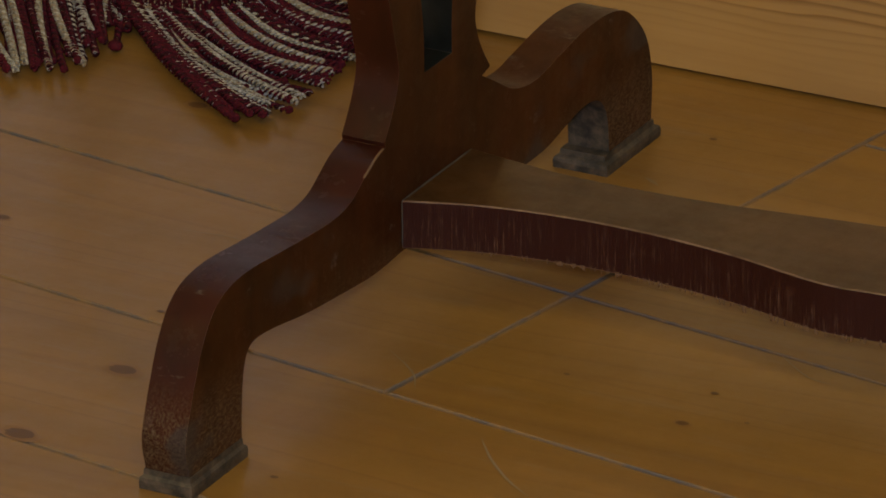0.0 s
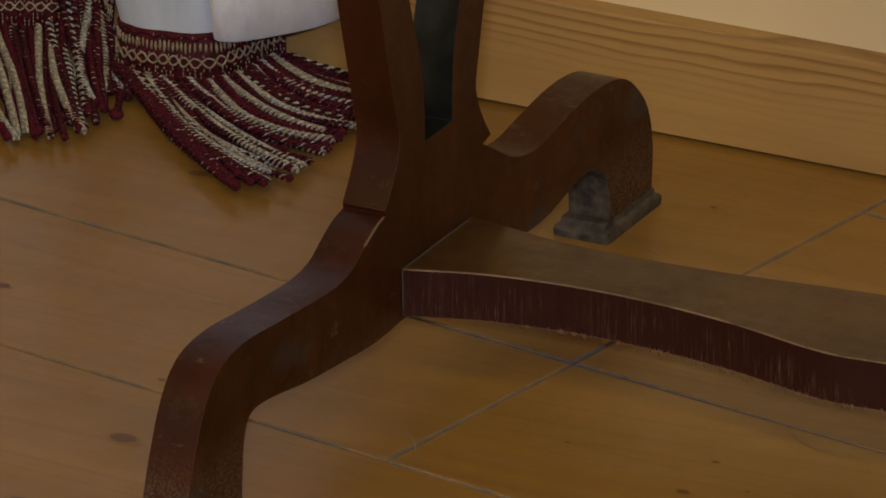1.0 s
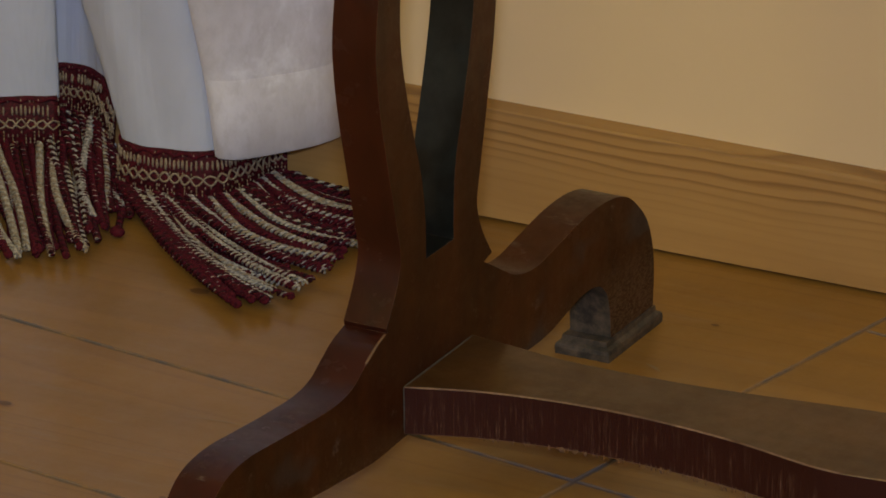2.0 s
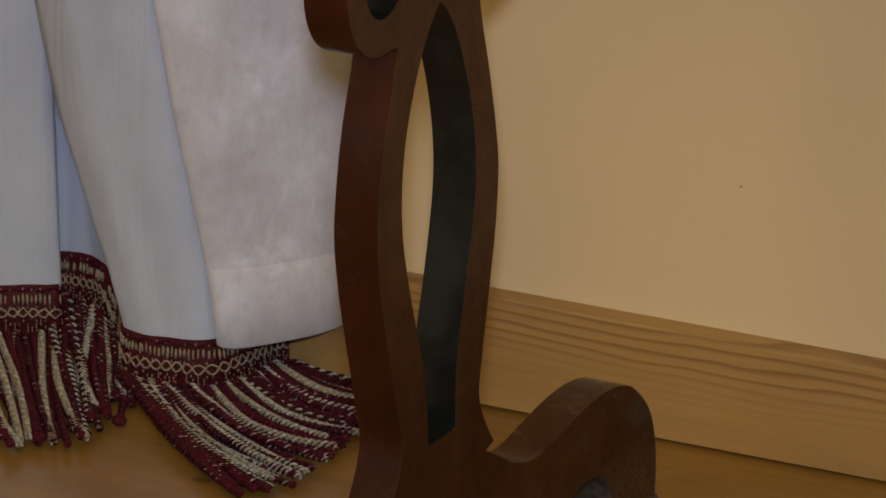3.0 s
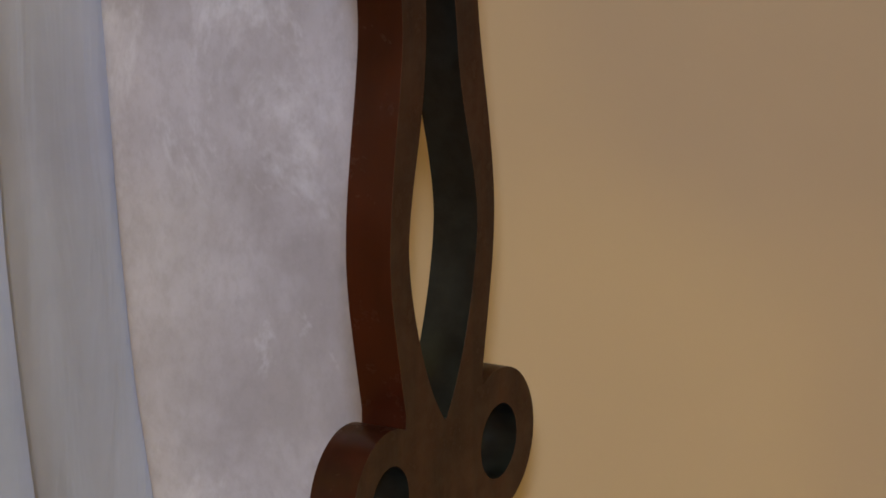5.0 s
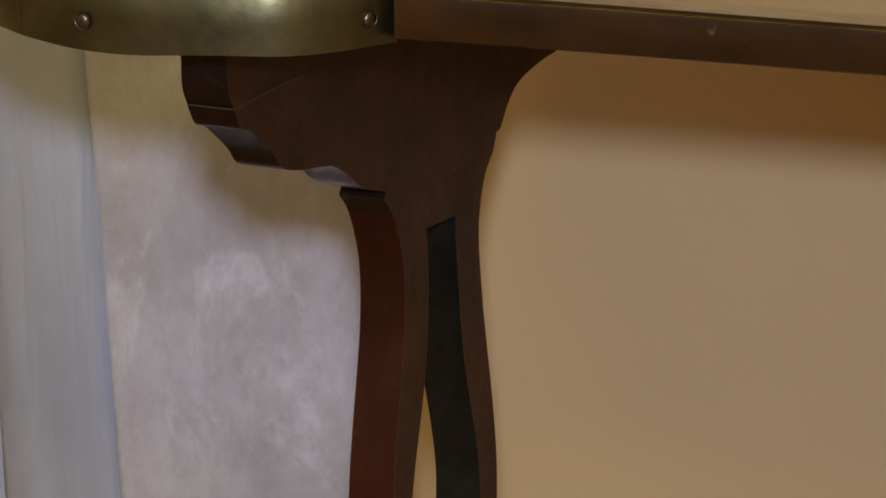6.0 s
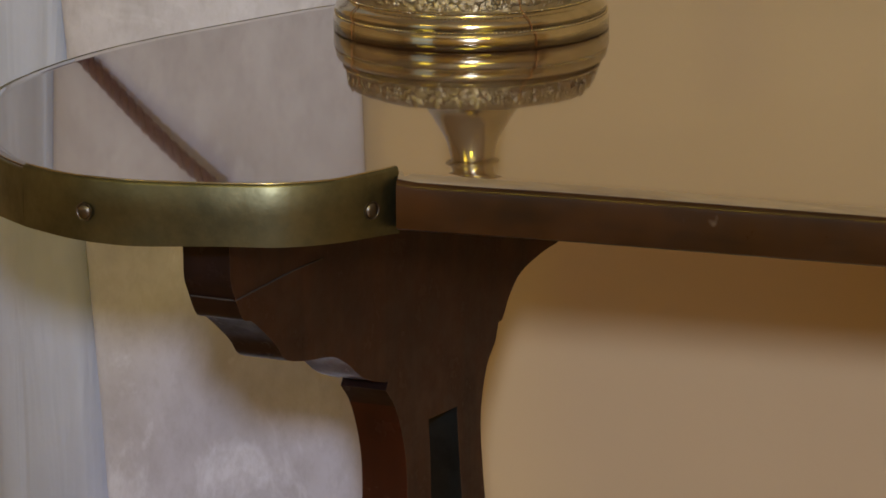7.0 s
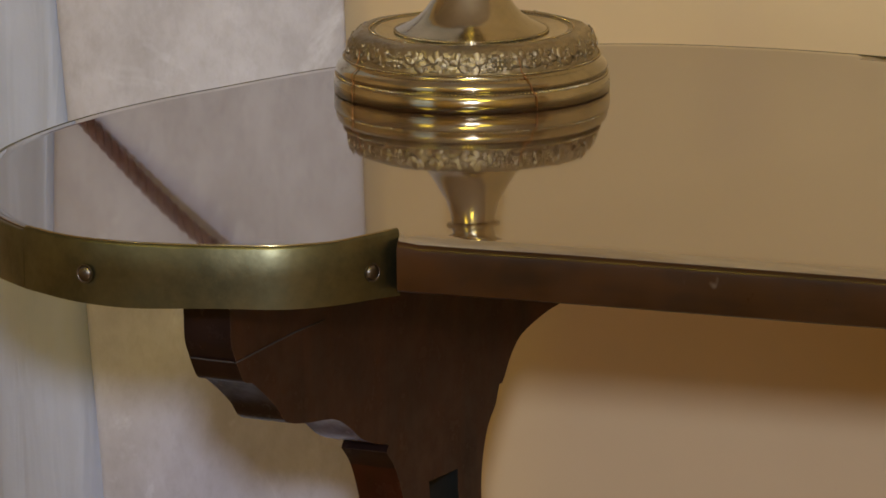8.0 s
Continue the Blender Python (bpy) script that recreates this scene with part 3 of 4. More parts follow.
# The top. The lobe at one end is modelled, the other end is its mirror image.
LOBE_FRONT = [(0.0735, -0.1600), (0.0610, -0.1850), (0.0440, -0.2030), (0.0230, -0.2130), (0.0010, -0.2200), (-0.0220, -0.2245), (-0.0520, -0.2220), (-0.0920, -0.2010), (-0.1300, -0.1600),
              (-0.1560, -0.1150), (-0.1720, -0.0720), (-0.1775, -0.0380), (-0.1790, -0.0040), (-0.1760, 0.0300), (-0.1690, 0.0650), (-0.1590, 0.0990), (-0.1485, 0.1335), (-0.1360, 0.1660),
              (-0.1100, 0.2150), (-0.0730, 0.2570), (-0.0310, 0.2810), (0.0150, 0.2930), (0.0600, 0.2980), (0.1100, 0.2960), (0.1550, 0.2860), (0.1800, 0.2650)]
WOOD_FRONT = [(0.0775, -0.1680), (0.0900, -0.1665), (0.1117, -0.1640), (0.1500, -0.1585), (0.1990, -0.1535), (0.2470, -0.1490), (0.2860, -0.1450), (0.3500, -0.1410), (0.4200, -0.1400)]
WOOD_BACK = [(0.1850, 0.2550), (0.2200, 0.2350), (0.3000, 0.2150), (0.4200, 0.2080)]
lobe = [q.xy for q in curve_through([(*q, 0) for q in LOBE_FRONT], 6)]
wf = [q.xy for q in curve_through([(*q, 0) for q in WOOD_FRONT], 4)]
wb = [q.xy for q in curve_through([(*q, 0) for q in WOOD_BACK], 4)]
flip_x = lambda line: [Vector((0.84 - q.x, q.y)) for q in reversed(line)]
half_line = list(reversed(wf)) + lobe + wb
plan = half_line + flip_x(half_line)


def rolled_top(line, roll=0.020, drop=0.0013):
    """The top board: level inside, its rim falling away in a shallow roll before the square edge."""
    line = [q for i, q in enumerate(line) if (q - line[i - 1]).length > 1e-4]
    n = len(line)
    turn = sum(line[i - 1].x * line[i].y - line[i].x * line[i - 1].y for i in range(n))
    inward = []
    for i in range(n):
        way = (line[(i + 1) % n] - line[i - 1]).normalized()
        inward.append(Vector((-way.y, way.x)) * (1 if turn > 0 else -1))
    for _ in range(6):
        inward = [(inward[i - 1] + 2 * inward[i] + inward[(i + 1) % n]).normalized() for i in range(n)]
    bm = bmesh.new()
    fall = lambda q, z: z + drop * (1 - max(0.0, min(1.0, (min(q.x, 0.84 - q.x) - 0.074) / 0.012))) * max(0.0, min(1.0, (z - 0.735) / 0.012)) * min(1.0, (0.75 - z) / drop)
    rings = [[bm.verts.new((q.x + d.x * roll * f, q.y + d.y * roll * f, fall(q, z))) for q, d in zip(line, inward)]
             for f, z in ((0.06, 0.7285), (0.0, 0.7293), (0.0, 0.7470 - drop), (0.03, 0.7490 - drop), (0.09, 0.75 - drop), (0.35, 0.75 - 0.45 * drop), (0.65, 0.75 - 0.12 * drop), (1.0, 0.75))]
    for a, b in zip(rings, rings[1:]):
        for k in range(n):
            bm.faces.new((a[k], a[(k + 1) % n], b[(k + 1) % n], b[k]))
    for ring in (rings[0], rings[-1]):
        edges = [bm.edges.get((ring[k], ring[(k + 1) % n])) for k in range(n)]
        bmesh.ops.triangle_fill(bm, edges=edges, use_beauty=True)
    bmesh.ops.recalc_face_normals(bm, faces=bm.faces)
    round_edges(bm, 40)
    return bm


top = at_table(part("tabletop", rolled_top(plan), POLISH, table, "dark polished tabletop with mirror gloss"))
top.data.materials.append(MAHOGANY_EDGE)
top.data.materials.append(WORN_POLISH)
for f in top.data.polygons:
    if f.normal.z < 0.85:
        f.material_index = 1
    elif f.center.z < 0.74990:
        f.material_index = 2


def band(line, z0, z1, thick, curl=False):
    """A brass strip bent round the edge of the top, its upper lip rounded."""
    bm = bmesh.new()
    n = len(line)
    rings = []
    run = 0.0
    for i, q in enumerate(line):
        way = (line[min(i + 1, n - 1)] - line[max(i - 1, 0)]).normalized()
        out = Vector((way.y, -way.x))
        if out.dot(q - Vector((0.05, 0.02))) < 0:
            out = -out
        run += (q - line[i - 1]).length if i else 0
        wave = 0.0005 * math.sin(run * 37) + 0.0004 * math.sin(run * 83 + 1)
        lift = 0.0018 * max(0, 1 - i / 7) if curl else 0
        prof = [(0.0002, z0 + wave), (thick + wave * 0.4, z0 + wave), (thick + wave, (z0 + z1) / 2), (thick, z1 - 0.0014 + lift), (thick - 0.0005, z1 - 0.0004 + lift), (thick - 0.0013, z1 + lift),
                (-0.0012, z1 - 0.0004 + lift), (-0.0014, min(z1 - 0.0006, 0.7503))]
        rings.append([bm.verts.new((q.x + out.x * d, q.y + out.y * d, z)) for d, z in prof])
    m = len(rings[0])
    for a, b in zip(rings, rings[1:]):
        for k in range(m):
            bm.faces.new((a[k], a[(k + 1) % m], b[(k + 1) % m], b[k]))
    bm.faces.new(rings[0])
    bm.faces.new(rings[-1][::-1])
    bmesh.ops.recalc_face_normals(bm, faces=bm.faces)
    round_edges(bm, 50)
    return bm


def screw(at, out):
    """A slotted round-head screw in the band."""
    bm = bmesh.new()
    n = 18
    prof = [(0.0040, 0.0), (0.0039, 0.0006), (0.0034, 0.0007), (0.0031, 0.0004), (0.0027, 0.0009), (0.0018, 0.0013), (0.0006, 0.0014)]
    out = Vector(out).normalized()
    side, up = Vector((-out.y, out.x, 0)), Vector((0, 0, 1))
    rings = [[bm.verts.new(Vector(at) + out * h + r * (math.cos(2 * math.pi * k / n) * side + math.sin(2 * math.pi * k / n) * up)) for k in range(n)] for r, h in prof]
    for a, b in zip(rings, rings[1:]):
        for k in range(n):
            bm.faces.new((a[k], a[(k + 1) % n], b[(k + 1) % n], b[k]))
    bm.faces.new(rings[-1])
    bm.faces.new(rings[0][::-1])
    round_edges(bm, 60)
    return bm


SPLIT = 7 * 6 - 3      # where the two strips of the band meet
strips = []
for piece, first in ((lobe[:SPLIT + 1], True), (lobe[SPLIT:], False)):
    for flip in (False, True):
        line = piece if not flip else [Vector((0.84 - q.x, q.y)) for q in piece]
        bm = band(piece, 0.7252, 0.7517 if first else 0.7499, 0.0015, first)
        if flip:
            for v in bm.verts:
                v.co.x = 0.84 - v.co.x
        strips.append(at_table(part("brass_band", bm, BRASS_BAND, table, "tarnished brass edge band")))
        if first:                           # a thin bright tube added as the highlight on its upper lip
            bm = bmesh.new()
            tube(bm, [(q.x, q.y, 0.7517 + 0.0018 * max(0, 1 - i / 7)) for i, q in enumerate(line)], 0.00055, 6)
            part("lip", bm, BRASS_GLINT, strips[-1], "bright brass line added as the lip's highlight")


def on_band(i):
    way = (lobe[i + 1] - lobe[i - 1]).normalized()
    out = Vector((way.y, -way.x))
    if out.dot(lobe[i] - Vector((0.05, 0.02))) < 0:
        out = -out
    return lobe[i] + out * 0.0019, (out.x, out.y, 0)


for i in (3, 33, 62, 90, 118):
    q, out = on_band(i)
    ob = part("screw", screw((q.x, q.y, 0.7372), out), STEEL, strips[0 if i < SPLIT else 2], "small round screw head")
    ob.location = (0, 0, 0)

# ---- the brass candlestick on the table ----
stick = thing("candlestick", "polished brass candlestick base with embossed leaf band on the table", "candlestick", (-0.0522, 0.1425, 0.7502))
base_profile = [(0.0626, 0.0), (0.0630, 0.0004), (0.0631, 0.0068), (0.0622, 0.0077), (0.0616, 0.0081), (0.0616, 0.0085), (0.0619, 0.0096), (0.0621, 0.0108), (0.0616, 0.0122), (0.0602, 0.0134), (0.0588, 0.0141),
                (0.0580, 0.0150), (0.0579, 0.0158), (0.0584, 0.0163), (0.0578, 0.0168), (0.0571, 0.0178), (0.0563, 0.0205), (0.0556, 0.0235), (0.0544, 0.0262), (0.0520, 0.0280), (0.0490, 0.0285), (0.0440, 0.0278), (0.0370, 0.0270), (0.0350, 0.0272)]


def lobed(a, z):
    """The embossed drum swells in eight soft lobes; the mouldings below it are round."""
    f = max(0.0, min(1.0, (z - 0.0168) / 0.006))
    return 1 + 0.016 * f * math.cos(8 * a + 0.6) + 0.004 * f * math.cos(23 * a)


bm = lathe(base_profile, 160)
for v in bm.verts:
    if v.co.xy.length > 0.045:
        k = lobed(math.atan2(v.co.y, v.co.x), v.co.z)
        v.co.x, v.co.y = v.co.x * k, v.co.y * k
base = part("base", bm, BRASS, stick, "stepped round brass base")
base.data.materials.append(BRASS_LEAF)
for f in base.data.polygons:                # the drum and its shoulder are chased all over
    if f.center.z > 0.0168 and f.center.xy.length > 0.046:
        f.material_index = 1
stem_profile = [(0.0345, 0.0264), (0.0345, 0.0282), (0.0305, 0.0300), (0.0272, 0.0318), (0.0238, 0.0342), (0.0208, 0.0374), (0.0180, 0.0415), (0.0154, 0.0460), (0.0122, 0.0515), (0.0105, 0.0575), (0.0098, 0.0620),
                (0.0116, 0.0628), (0.0120, 0.0642), (0.0116, 0.0656), (0.0100, 0.0664), (0.0094, 0.0700), (0.0100, 0.0740), (0.0120, 0.0790), (0.0126, 0.0840), (0.0105, 0.0900), (0.0080, 0.0960), (0.0074, 0.1150),
                (0.0090, 0.1300), (0.0140, 0.1360), (0.0150, 0.1380), (0.0120, 0.1400), (0.0115, 0.1600), (0.0130, 0.1620), (0.0110, 0.1640)]
part("stem", lathe(stem_profile, 72), BRASS, stick, "flared brass stem with a collar")


def beads(r, z, count, size):
    bm = bmesh.new()
    for k in range(count):
        a = 2 * math.pi * k / count
        bmesh.ops.create_icosphere(bm, subdivisions=1, radius=size, matrix=pose(r * math.cos(a), r * math.sin(a), z))
    for f in bm.faces:
        f.smooth = True
    return bm


for r, z, count, size in ((0.0618, 0.0081, 210, 0.0008), (0.0583, 0.0163, 200, 0.0008), (0.0350, 0.0276, 130, 0.0007), (0.0118, 0.0642, 42, 0.0008), (0.0465, 0.0284, 160, 0.0006)):
    tagged(part("bead_ring", beads(r, z, count, size), BRASS, stick, "fine ring of brass beading"), kind="stuff")


def leaf_band():
    """Embossed vine leaves, stalks and berries crowding the drum and its shoulder."""
    rnd = random.Random(5)
    bm = bmesh.new()

    def press(a, z, long, wide, high, turn):
        """One flattened swelling on the drum, at angle a and height z, turned in the surface."""
        r = 0.0572 - max(0, z - 0.0172) * 0.24 - max(0, z - 0.0245) * 1.3
        lean = -17 if z < 0.0245 else -48
        r *= lobed(a, z)
        m = Matrix.Rotation(a, 4, "Z") @ Matrix.Translation((r, 0, min(z, 0.0272))) @ Matrix.Rotation(radians(lean), 4, "Y") @ Matrix.Rotation(-turn, 4, "X") @ Matrix.Diagonal((high, wide, long, 1))
        bmesh.ops.create_icosphere(bm, subdivisions=2, radius=1.0, matrix=m)

    slots = 36
    for k in range(slots):
        a0 = 2 * math.pi * (k + 0.25 * rnd.random()) / slots
        if k % 5 == 1:                                        # a bunch of berries
            for row, count in ((0.0192, 2), (0.0212, 3), (0.0232, 3)):
                for i in range(count):
                    press(a0 + (i - (count - 1) / 2) * 0.034, row, 0.0013, 0.0012, 0.0008, 0.0)
        else:                                                 # a broad lobed leaf, its lobes cut by veins
            tilt = rnd.uniform(-0.9, 0.9)
            for i in range(5):
                b = radians(-100 + 50 * i + rnd.uniform(-10, 10)) + tilt
                press(a0 + 0.050 * math.sin(b), 0.0214 + 0.0028 * math.cos(b), 0.0031 * rnd.uniform(0.8, 1.2), 0.0020, 0.0006, b)
                press(a0 + 0.068 * math.sin(b), 0.0214 + 0.0038 * math.cos(b), 0.0017, 0.0012, 0.0007, b + 0.5)
            press(a0, 0.0212, 0.0026, 0.0004, 0.0013, tilt)
        for i in range(7):                                    # a curling stalk to the next one
            b = radians(48 * i)
            press(a0 + 0.090 + 0.030 * math.cos(b), 0.0214 + 0.0024 * math.sin(b), 0.0011, 0.0005, 0.0008, b)
        for i in range(3):
            press(a0 + 0.24 * rnd.random(), rnd.choice((0.0182, 0.0250, 0.0256)), 0.0016, 0.0006, 0.0007, rnd.uniform(0.8, 2.2))
        for i in range(11):                                   # small foliage over the shoulder
            press(a0 + 0.24 * rnd.random(), rnd.uniform(0.0248, 0.0285), rnd.uniform(0.0014, 0.0030), rnd.uniform(0.0008, 0.0016), 0.0007, rnd.uniform(-2, 2))
    for f in bm.faces:
        f.smooth = True
    return bm


tagged(part("leaf_band", leaf_band(), BRASS_LEAF, stick, "embossed band of vine leaves and berries"), kind="stuff")


def wire(a, drift, seed):
    """A thin copper wire lying down over the mouldings of the base."""
    rnd = random.Random(seed)
    bm = bmesh.new()
    line = []
    for i, (r, z) in enumerate(base_profile[17:0:-1]):
        b = a + drift * i / 17 + rnd.uniform(-0.0015, 0.0015)
        line.append(((r * lobed(b, z) + 0.0006) * math.cos(b), (r * lobed(b, z) + 0.0006) * math.sin(b), z + 0.0003))
    tube(bm, curve_through(line, 3), 0.00022, 5)
    part("wire", bm, COPPER, stick, "thin copper wire lying over the base")


wire(math.radians(-40), 0.10, 2)
wire(math.radians(-126), 0.11, 3)


# ---- the curtains ----
def between(rows, z):
    for (a, *u), (b, *v) in zip(rows, rows[1:]):
        if z <= b:
            f = max(0.0, (z - a) / (b - a))
            return u[0] + (v[0] - u[0]) * f
    return rows[-1][1]


CREAM_LEFT = [(0.03, -0.2622), (0.074, -0.2675), (0.159, -0.2850), (0.2925, -0.3070), (0.38, -0.3165), (0.555, -0.3300), (0.75, -0.3440), (1.1, -0.352), (2.7, -0.36)]
GREY_LEFT = [(0.03, -0.3205), (0.068, -0.333), (0.105, -0.3465), (0.1445, -0.3605), (0.204, -0.373), (0.27, -0.3815), (0.35, -0.391), (0.403, -0.394), (0.75, -0.405), (2.7, -0.415)]
CREAM_RIGHT = [(0.0, 0.008), (0.08, 0.008), (0.25, 0.021), (0.60, 0.021), (0.76, 0.013), (0.80, 0.021), (0.95, 0.023), (2.7, 0.023)]
CREAM_PLAN = [(-0.2590, 0.2720), (-0.2624, 0.2600), (-0.2570, 0.2590), (-0.2512, 0.2640), (-0.2429, 0.2770), (-0.2335, 0.2945), (-0.2290, 0.3090), (-0.2285, 0.3150), (-0.2330, 0.3165)]
GREY_PLAN = [(-0.560, 0.290), (-0.520, 0.270), (-0.480, 0.290), (-0.440, 0.262), (-0.4100, 0.2760), (-0.3930, 0.2850), (-0.3825, 0.2905), (-0.3790, 0.2945), (-0.3860, 0.3010), (-0.3915, 0.3090), (-0.3850, 0.3150), (-0.3700, 0.3140),
             (-0.3580, 0.3080), (-0.3400, 0.2950), (-0.3280, 0.2810), (-0.3205, 0.268), (-0.3150, 0.2560), (-0.3000, 0.2515), (-0.2790, 0.2548), (-0.2692, 0.2582), (-0.2637, 0.2660), (-0.2595, 0.280), (-0.2560, 0.303), (-0.2420, 0.310)]
cream_line = [q.xy for q in curve_through([(*q, 0) for q in CREAM_PLAN], 8)]
grey_line = [q.xy for q in curve_through([(*q, 0) for q in GREY_PLAN], 8)]


def cream_at(q, z):
    right = -0.2285
    f = (between(CREAM_LEFT, z) - right) / (-0.2624 - right)
    out = between(CREAM_RIGHT, z)
    y = q.y + 0.004 * math.sin(z * 9 + q.x * 60) * min(1, z * 3)
    return Vector((right + (q.x - right) * f + out * max(0, min(1, (q.x + 0.262) / 0.033)), min(y, 0.3165 if z < 0.08 else 0.3275), z))


def grey_at(q, z):
    lean = between(GREY_LEFT, z) + 0.3205
    lean2 = between(CREAM_LEFT, z) + 0.2624
    if q.x > -0.27:
        d = lean2
    elif q.x > -0.335:
        d = lean + (lean2 - lean) * (q.x + 0.335) / 0.065 if q.x > -0.3205 else lean * (1 - 0.35 * (-0.3205 - q.x) / 0.0145)
    else:
        d = lean * 0.65 * max(0, 1 - (-0.335 - q.x) / 0.048)
    y = q.y + 0.0025 * math.sin(z * 11 + q.x * 50) * min(1, z * 3)
    y += 0.0005 * math.sin(q.x * 300 + z * 5) * (1 if z > 0.05 else 0.4)
    return Vector((q.x + d, min(y, 0.316 if z < 0.08 else 0.326), z))


def hem_of(q):
    """How high the satin's lower edge hangs: higher in the recess and in the far fold."""
    return 0.034 + 0.010 * max(0, min(1, (q.y - 0.299) / 0.008)) * (1 if -0.395 < q.x < -0.3205 else 0)


def drape(line, place, hem, levels):
    bm = bmesh.new()
    grid = []
    for q in line:
        h = hem(q)
        grid.append([bm.verts.new(place(q, h + (2.648 - h) * f)) for f in levels])
    for a, b in zip(grid, grid[1:]):
        for k in range(len(levels) - 1):
            bm.faces.new((a[k], b[k], b[k + 1], a[k + 1])).smooth = True
    return bm


LEVELS = [0, 0.0008] + [0.9 * (i / 60) ** 1.7 for i in range(3, 61)] + [0.95, 1.0]


def solid(ob, thick):
    m = ob.modifiers.new("thickness", "SOLIDIFY")
    m.thickness, m.offset = thick, 0
    return ob


cream = thing("cream_curtain", "cream suede curtain with a wide stitched hem beside the table", "curtain", (-0.25, 0.29, 0.034))
ob = part("drape", drape(cream_line, cream_at, lambda q: 0.034, LEVELS), CREAM, cream)
ob.location = -cream.location
solid(ob, 0.0022)
# The stitched hem lies doubled on the foot of the drape.
bm = bmesh.new()
rows = []
for q in cream_line[5:-4]:
    rows.append([bm.verts.new(cream_at(q, z) + Vector((0.5, -0.85, 0)) * d) for z, d in ((0.0332, 0.0005), (0.0345, 0.0022), (0.055, 0.0024), (0.0755, 0.0019), (0.0768, 0.0006))])
for a, b in zip(rows, rows[1:]):
    for k in range(4):
        bm.faces.new((a[k], b[k], b[k + 1], a[k + 1])).smooth = True
ob = part("hem", bm, CREAM, cream, "doubled stitched hem")
ob.location = -cream.location

grey = thing("satin_curtain", "silver-grey satin curtain with burgundy and gold bullion fringe", "curtain", (-0.38, 0.29, 0.0))
ob = part("drape", drape(grey_line, grey_at, hem_of, LEVELS), SATIN, grey)
ob.location = -grey.location
solid(ob, 0.0012)


def out_of(line, i):
    way = (line[min(i + 1, len(line) - 1)] - line[max(i - 1, 0)]).normalized()
    n = Vector((way.y, -way.x, 0))
    return n if n.y < 0.2 else -n


def along(first, last, n):
    """n places along the satin's hem between two of its columns: the place, the way out of the cloth, the length run so far."""
    i0 = min(range(len(grey_line)), key=lambda i: abs(grey_line[i].x - first))
    i1 = min(range(len(grey_line)), key=lambda i: abs(grey_line[i].x - last))
    run, pts = 0.0, []
    for i in range(i0, i1 + 1):
        if i > i0:
            run += (grey_line[i] - grey_line[i - 1]).length
        pts.append((run, grey_line[i], out_of(grey_line, i)))
    res, j = [], 0
    for k in range(n):
        s = run * k / (n - 1)
        while j < len(pts) - 2 and pts[j + 1][0] < s:
            j += 1
        f = (s - pts[j][0]) / max(1e-9, pts[j + 1][0] - pts[j][0])
        res.append((pts[j][1].lerp(pts[j + 1][1], f), pts[j][2].lerp(pts[j + 1][2], f).normalized(), s))
    return res


def braid(first, last, drop):
    """The woven heading of the fringe: a burgundy tape, a row of gold bars, a gold chain of two waves, a scalloped edge."""
    pts = along(first, last, 120)
    length = pts[-1][2]
    point = lambda k, z, d: Vector((pts[k][0].x, pts[k][0].y, hem_of(pts[k][0]) - z)) + pts[k][1] * (d + 0.10 * z)
    bm = bmesh.new()
    rows = [[bm.verts.new(point(k, z, d)) for z, d in ((-0.002, 0.0006), (-0.001, 0.0022), (drop / 2, 0.0024), (drop, 0.0022), (drop + 0.0004, 0.0004))] for k in range(len(pts))]
    for a, b in zip(rows, rows[1:]):
        for k in range(4):
            bm.faces.new((a[k], b[k], b[k + 1], a[k + 1])).smooth = True
    tape = part("braid", bm, WOVEN, grey, "woven burgundy and gold braid heading")
    tape.location = -grey.location
    bars, chain, edge = bmesh.new(), bmesh.new(), bmesh.new()
    n = len(pts) - 1
    count = int(length / 0.0022)
    rough = random.Random(31)
    for c in range(count):
        k = min(n, int((c + 0.5) / count * n))
        if rough.random() < 0.9:
            lo, hi = 0.0026 + rough.uniform(-0.0006, 0.0008), 0.0080 + rough.uniform(-0.0010, 0.0008)
            tube(bars, [point(k, lo + (hi - lo) * i / 3, 0.0030 + rough.uniform(-0.0004, 0.0003)) for i in range(4)], 0.00078 * rough.uniform(0.7, 1.15), 5)
    for phase in (0, math.pi):
        tube(chain, [point(k, 0.0128 + (0.0026 + 0.0005 * math.sin(pts[k][2] * 410 + phase)) * math.sin(2 * math.pi * pts[k][2] / 0.0110 + phase), 0.0032 + 0.0004 * math.cos(4 * math.pi * pts[k][2] / 0.0125)) for k in range(n + 1)], 0.00062, 5)
    dots = int(length / 0.0030)
    for row in (-0.0008, 0.0092, 0.0163, 0.0182, 0.0200, 0.0218, 0.0240):
        for c in range(dots):
            if rough.random() < 0.25:
                continue
            k = min(n - 1, int((c + rough.random()) / dots * n))
            tube(bars, [point(k, row, 0.0028), point(k, row + 0.0008, 0.0031), point(k, row + 0.0016, 0.0028)], 0.0005, 4)
    tube(edge, [point(k, 0.0012 - 0.0022 * abs(math.sin(math.pi * pts[k][2] / 0.0105)), 0.0028) for k in range(n + 1)], 0.0010, 5)
    tagged(part("braid_inlay", bars, TAN, tape, "row of short gold bars"), kind="stuff")
    part("gold_chain", chain, TAN, tape, "looped gold chain of the braid")
    part("scallop", edge, BURGUNDY, tape)


braid(-0.3290, -0.2480, 0.0262)
braid(-0.5500, -0.3420, 0.0270)


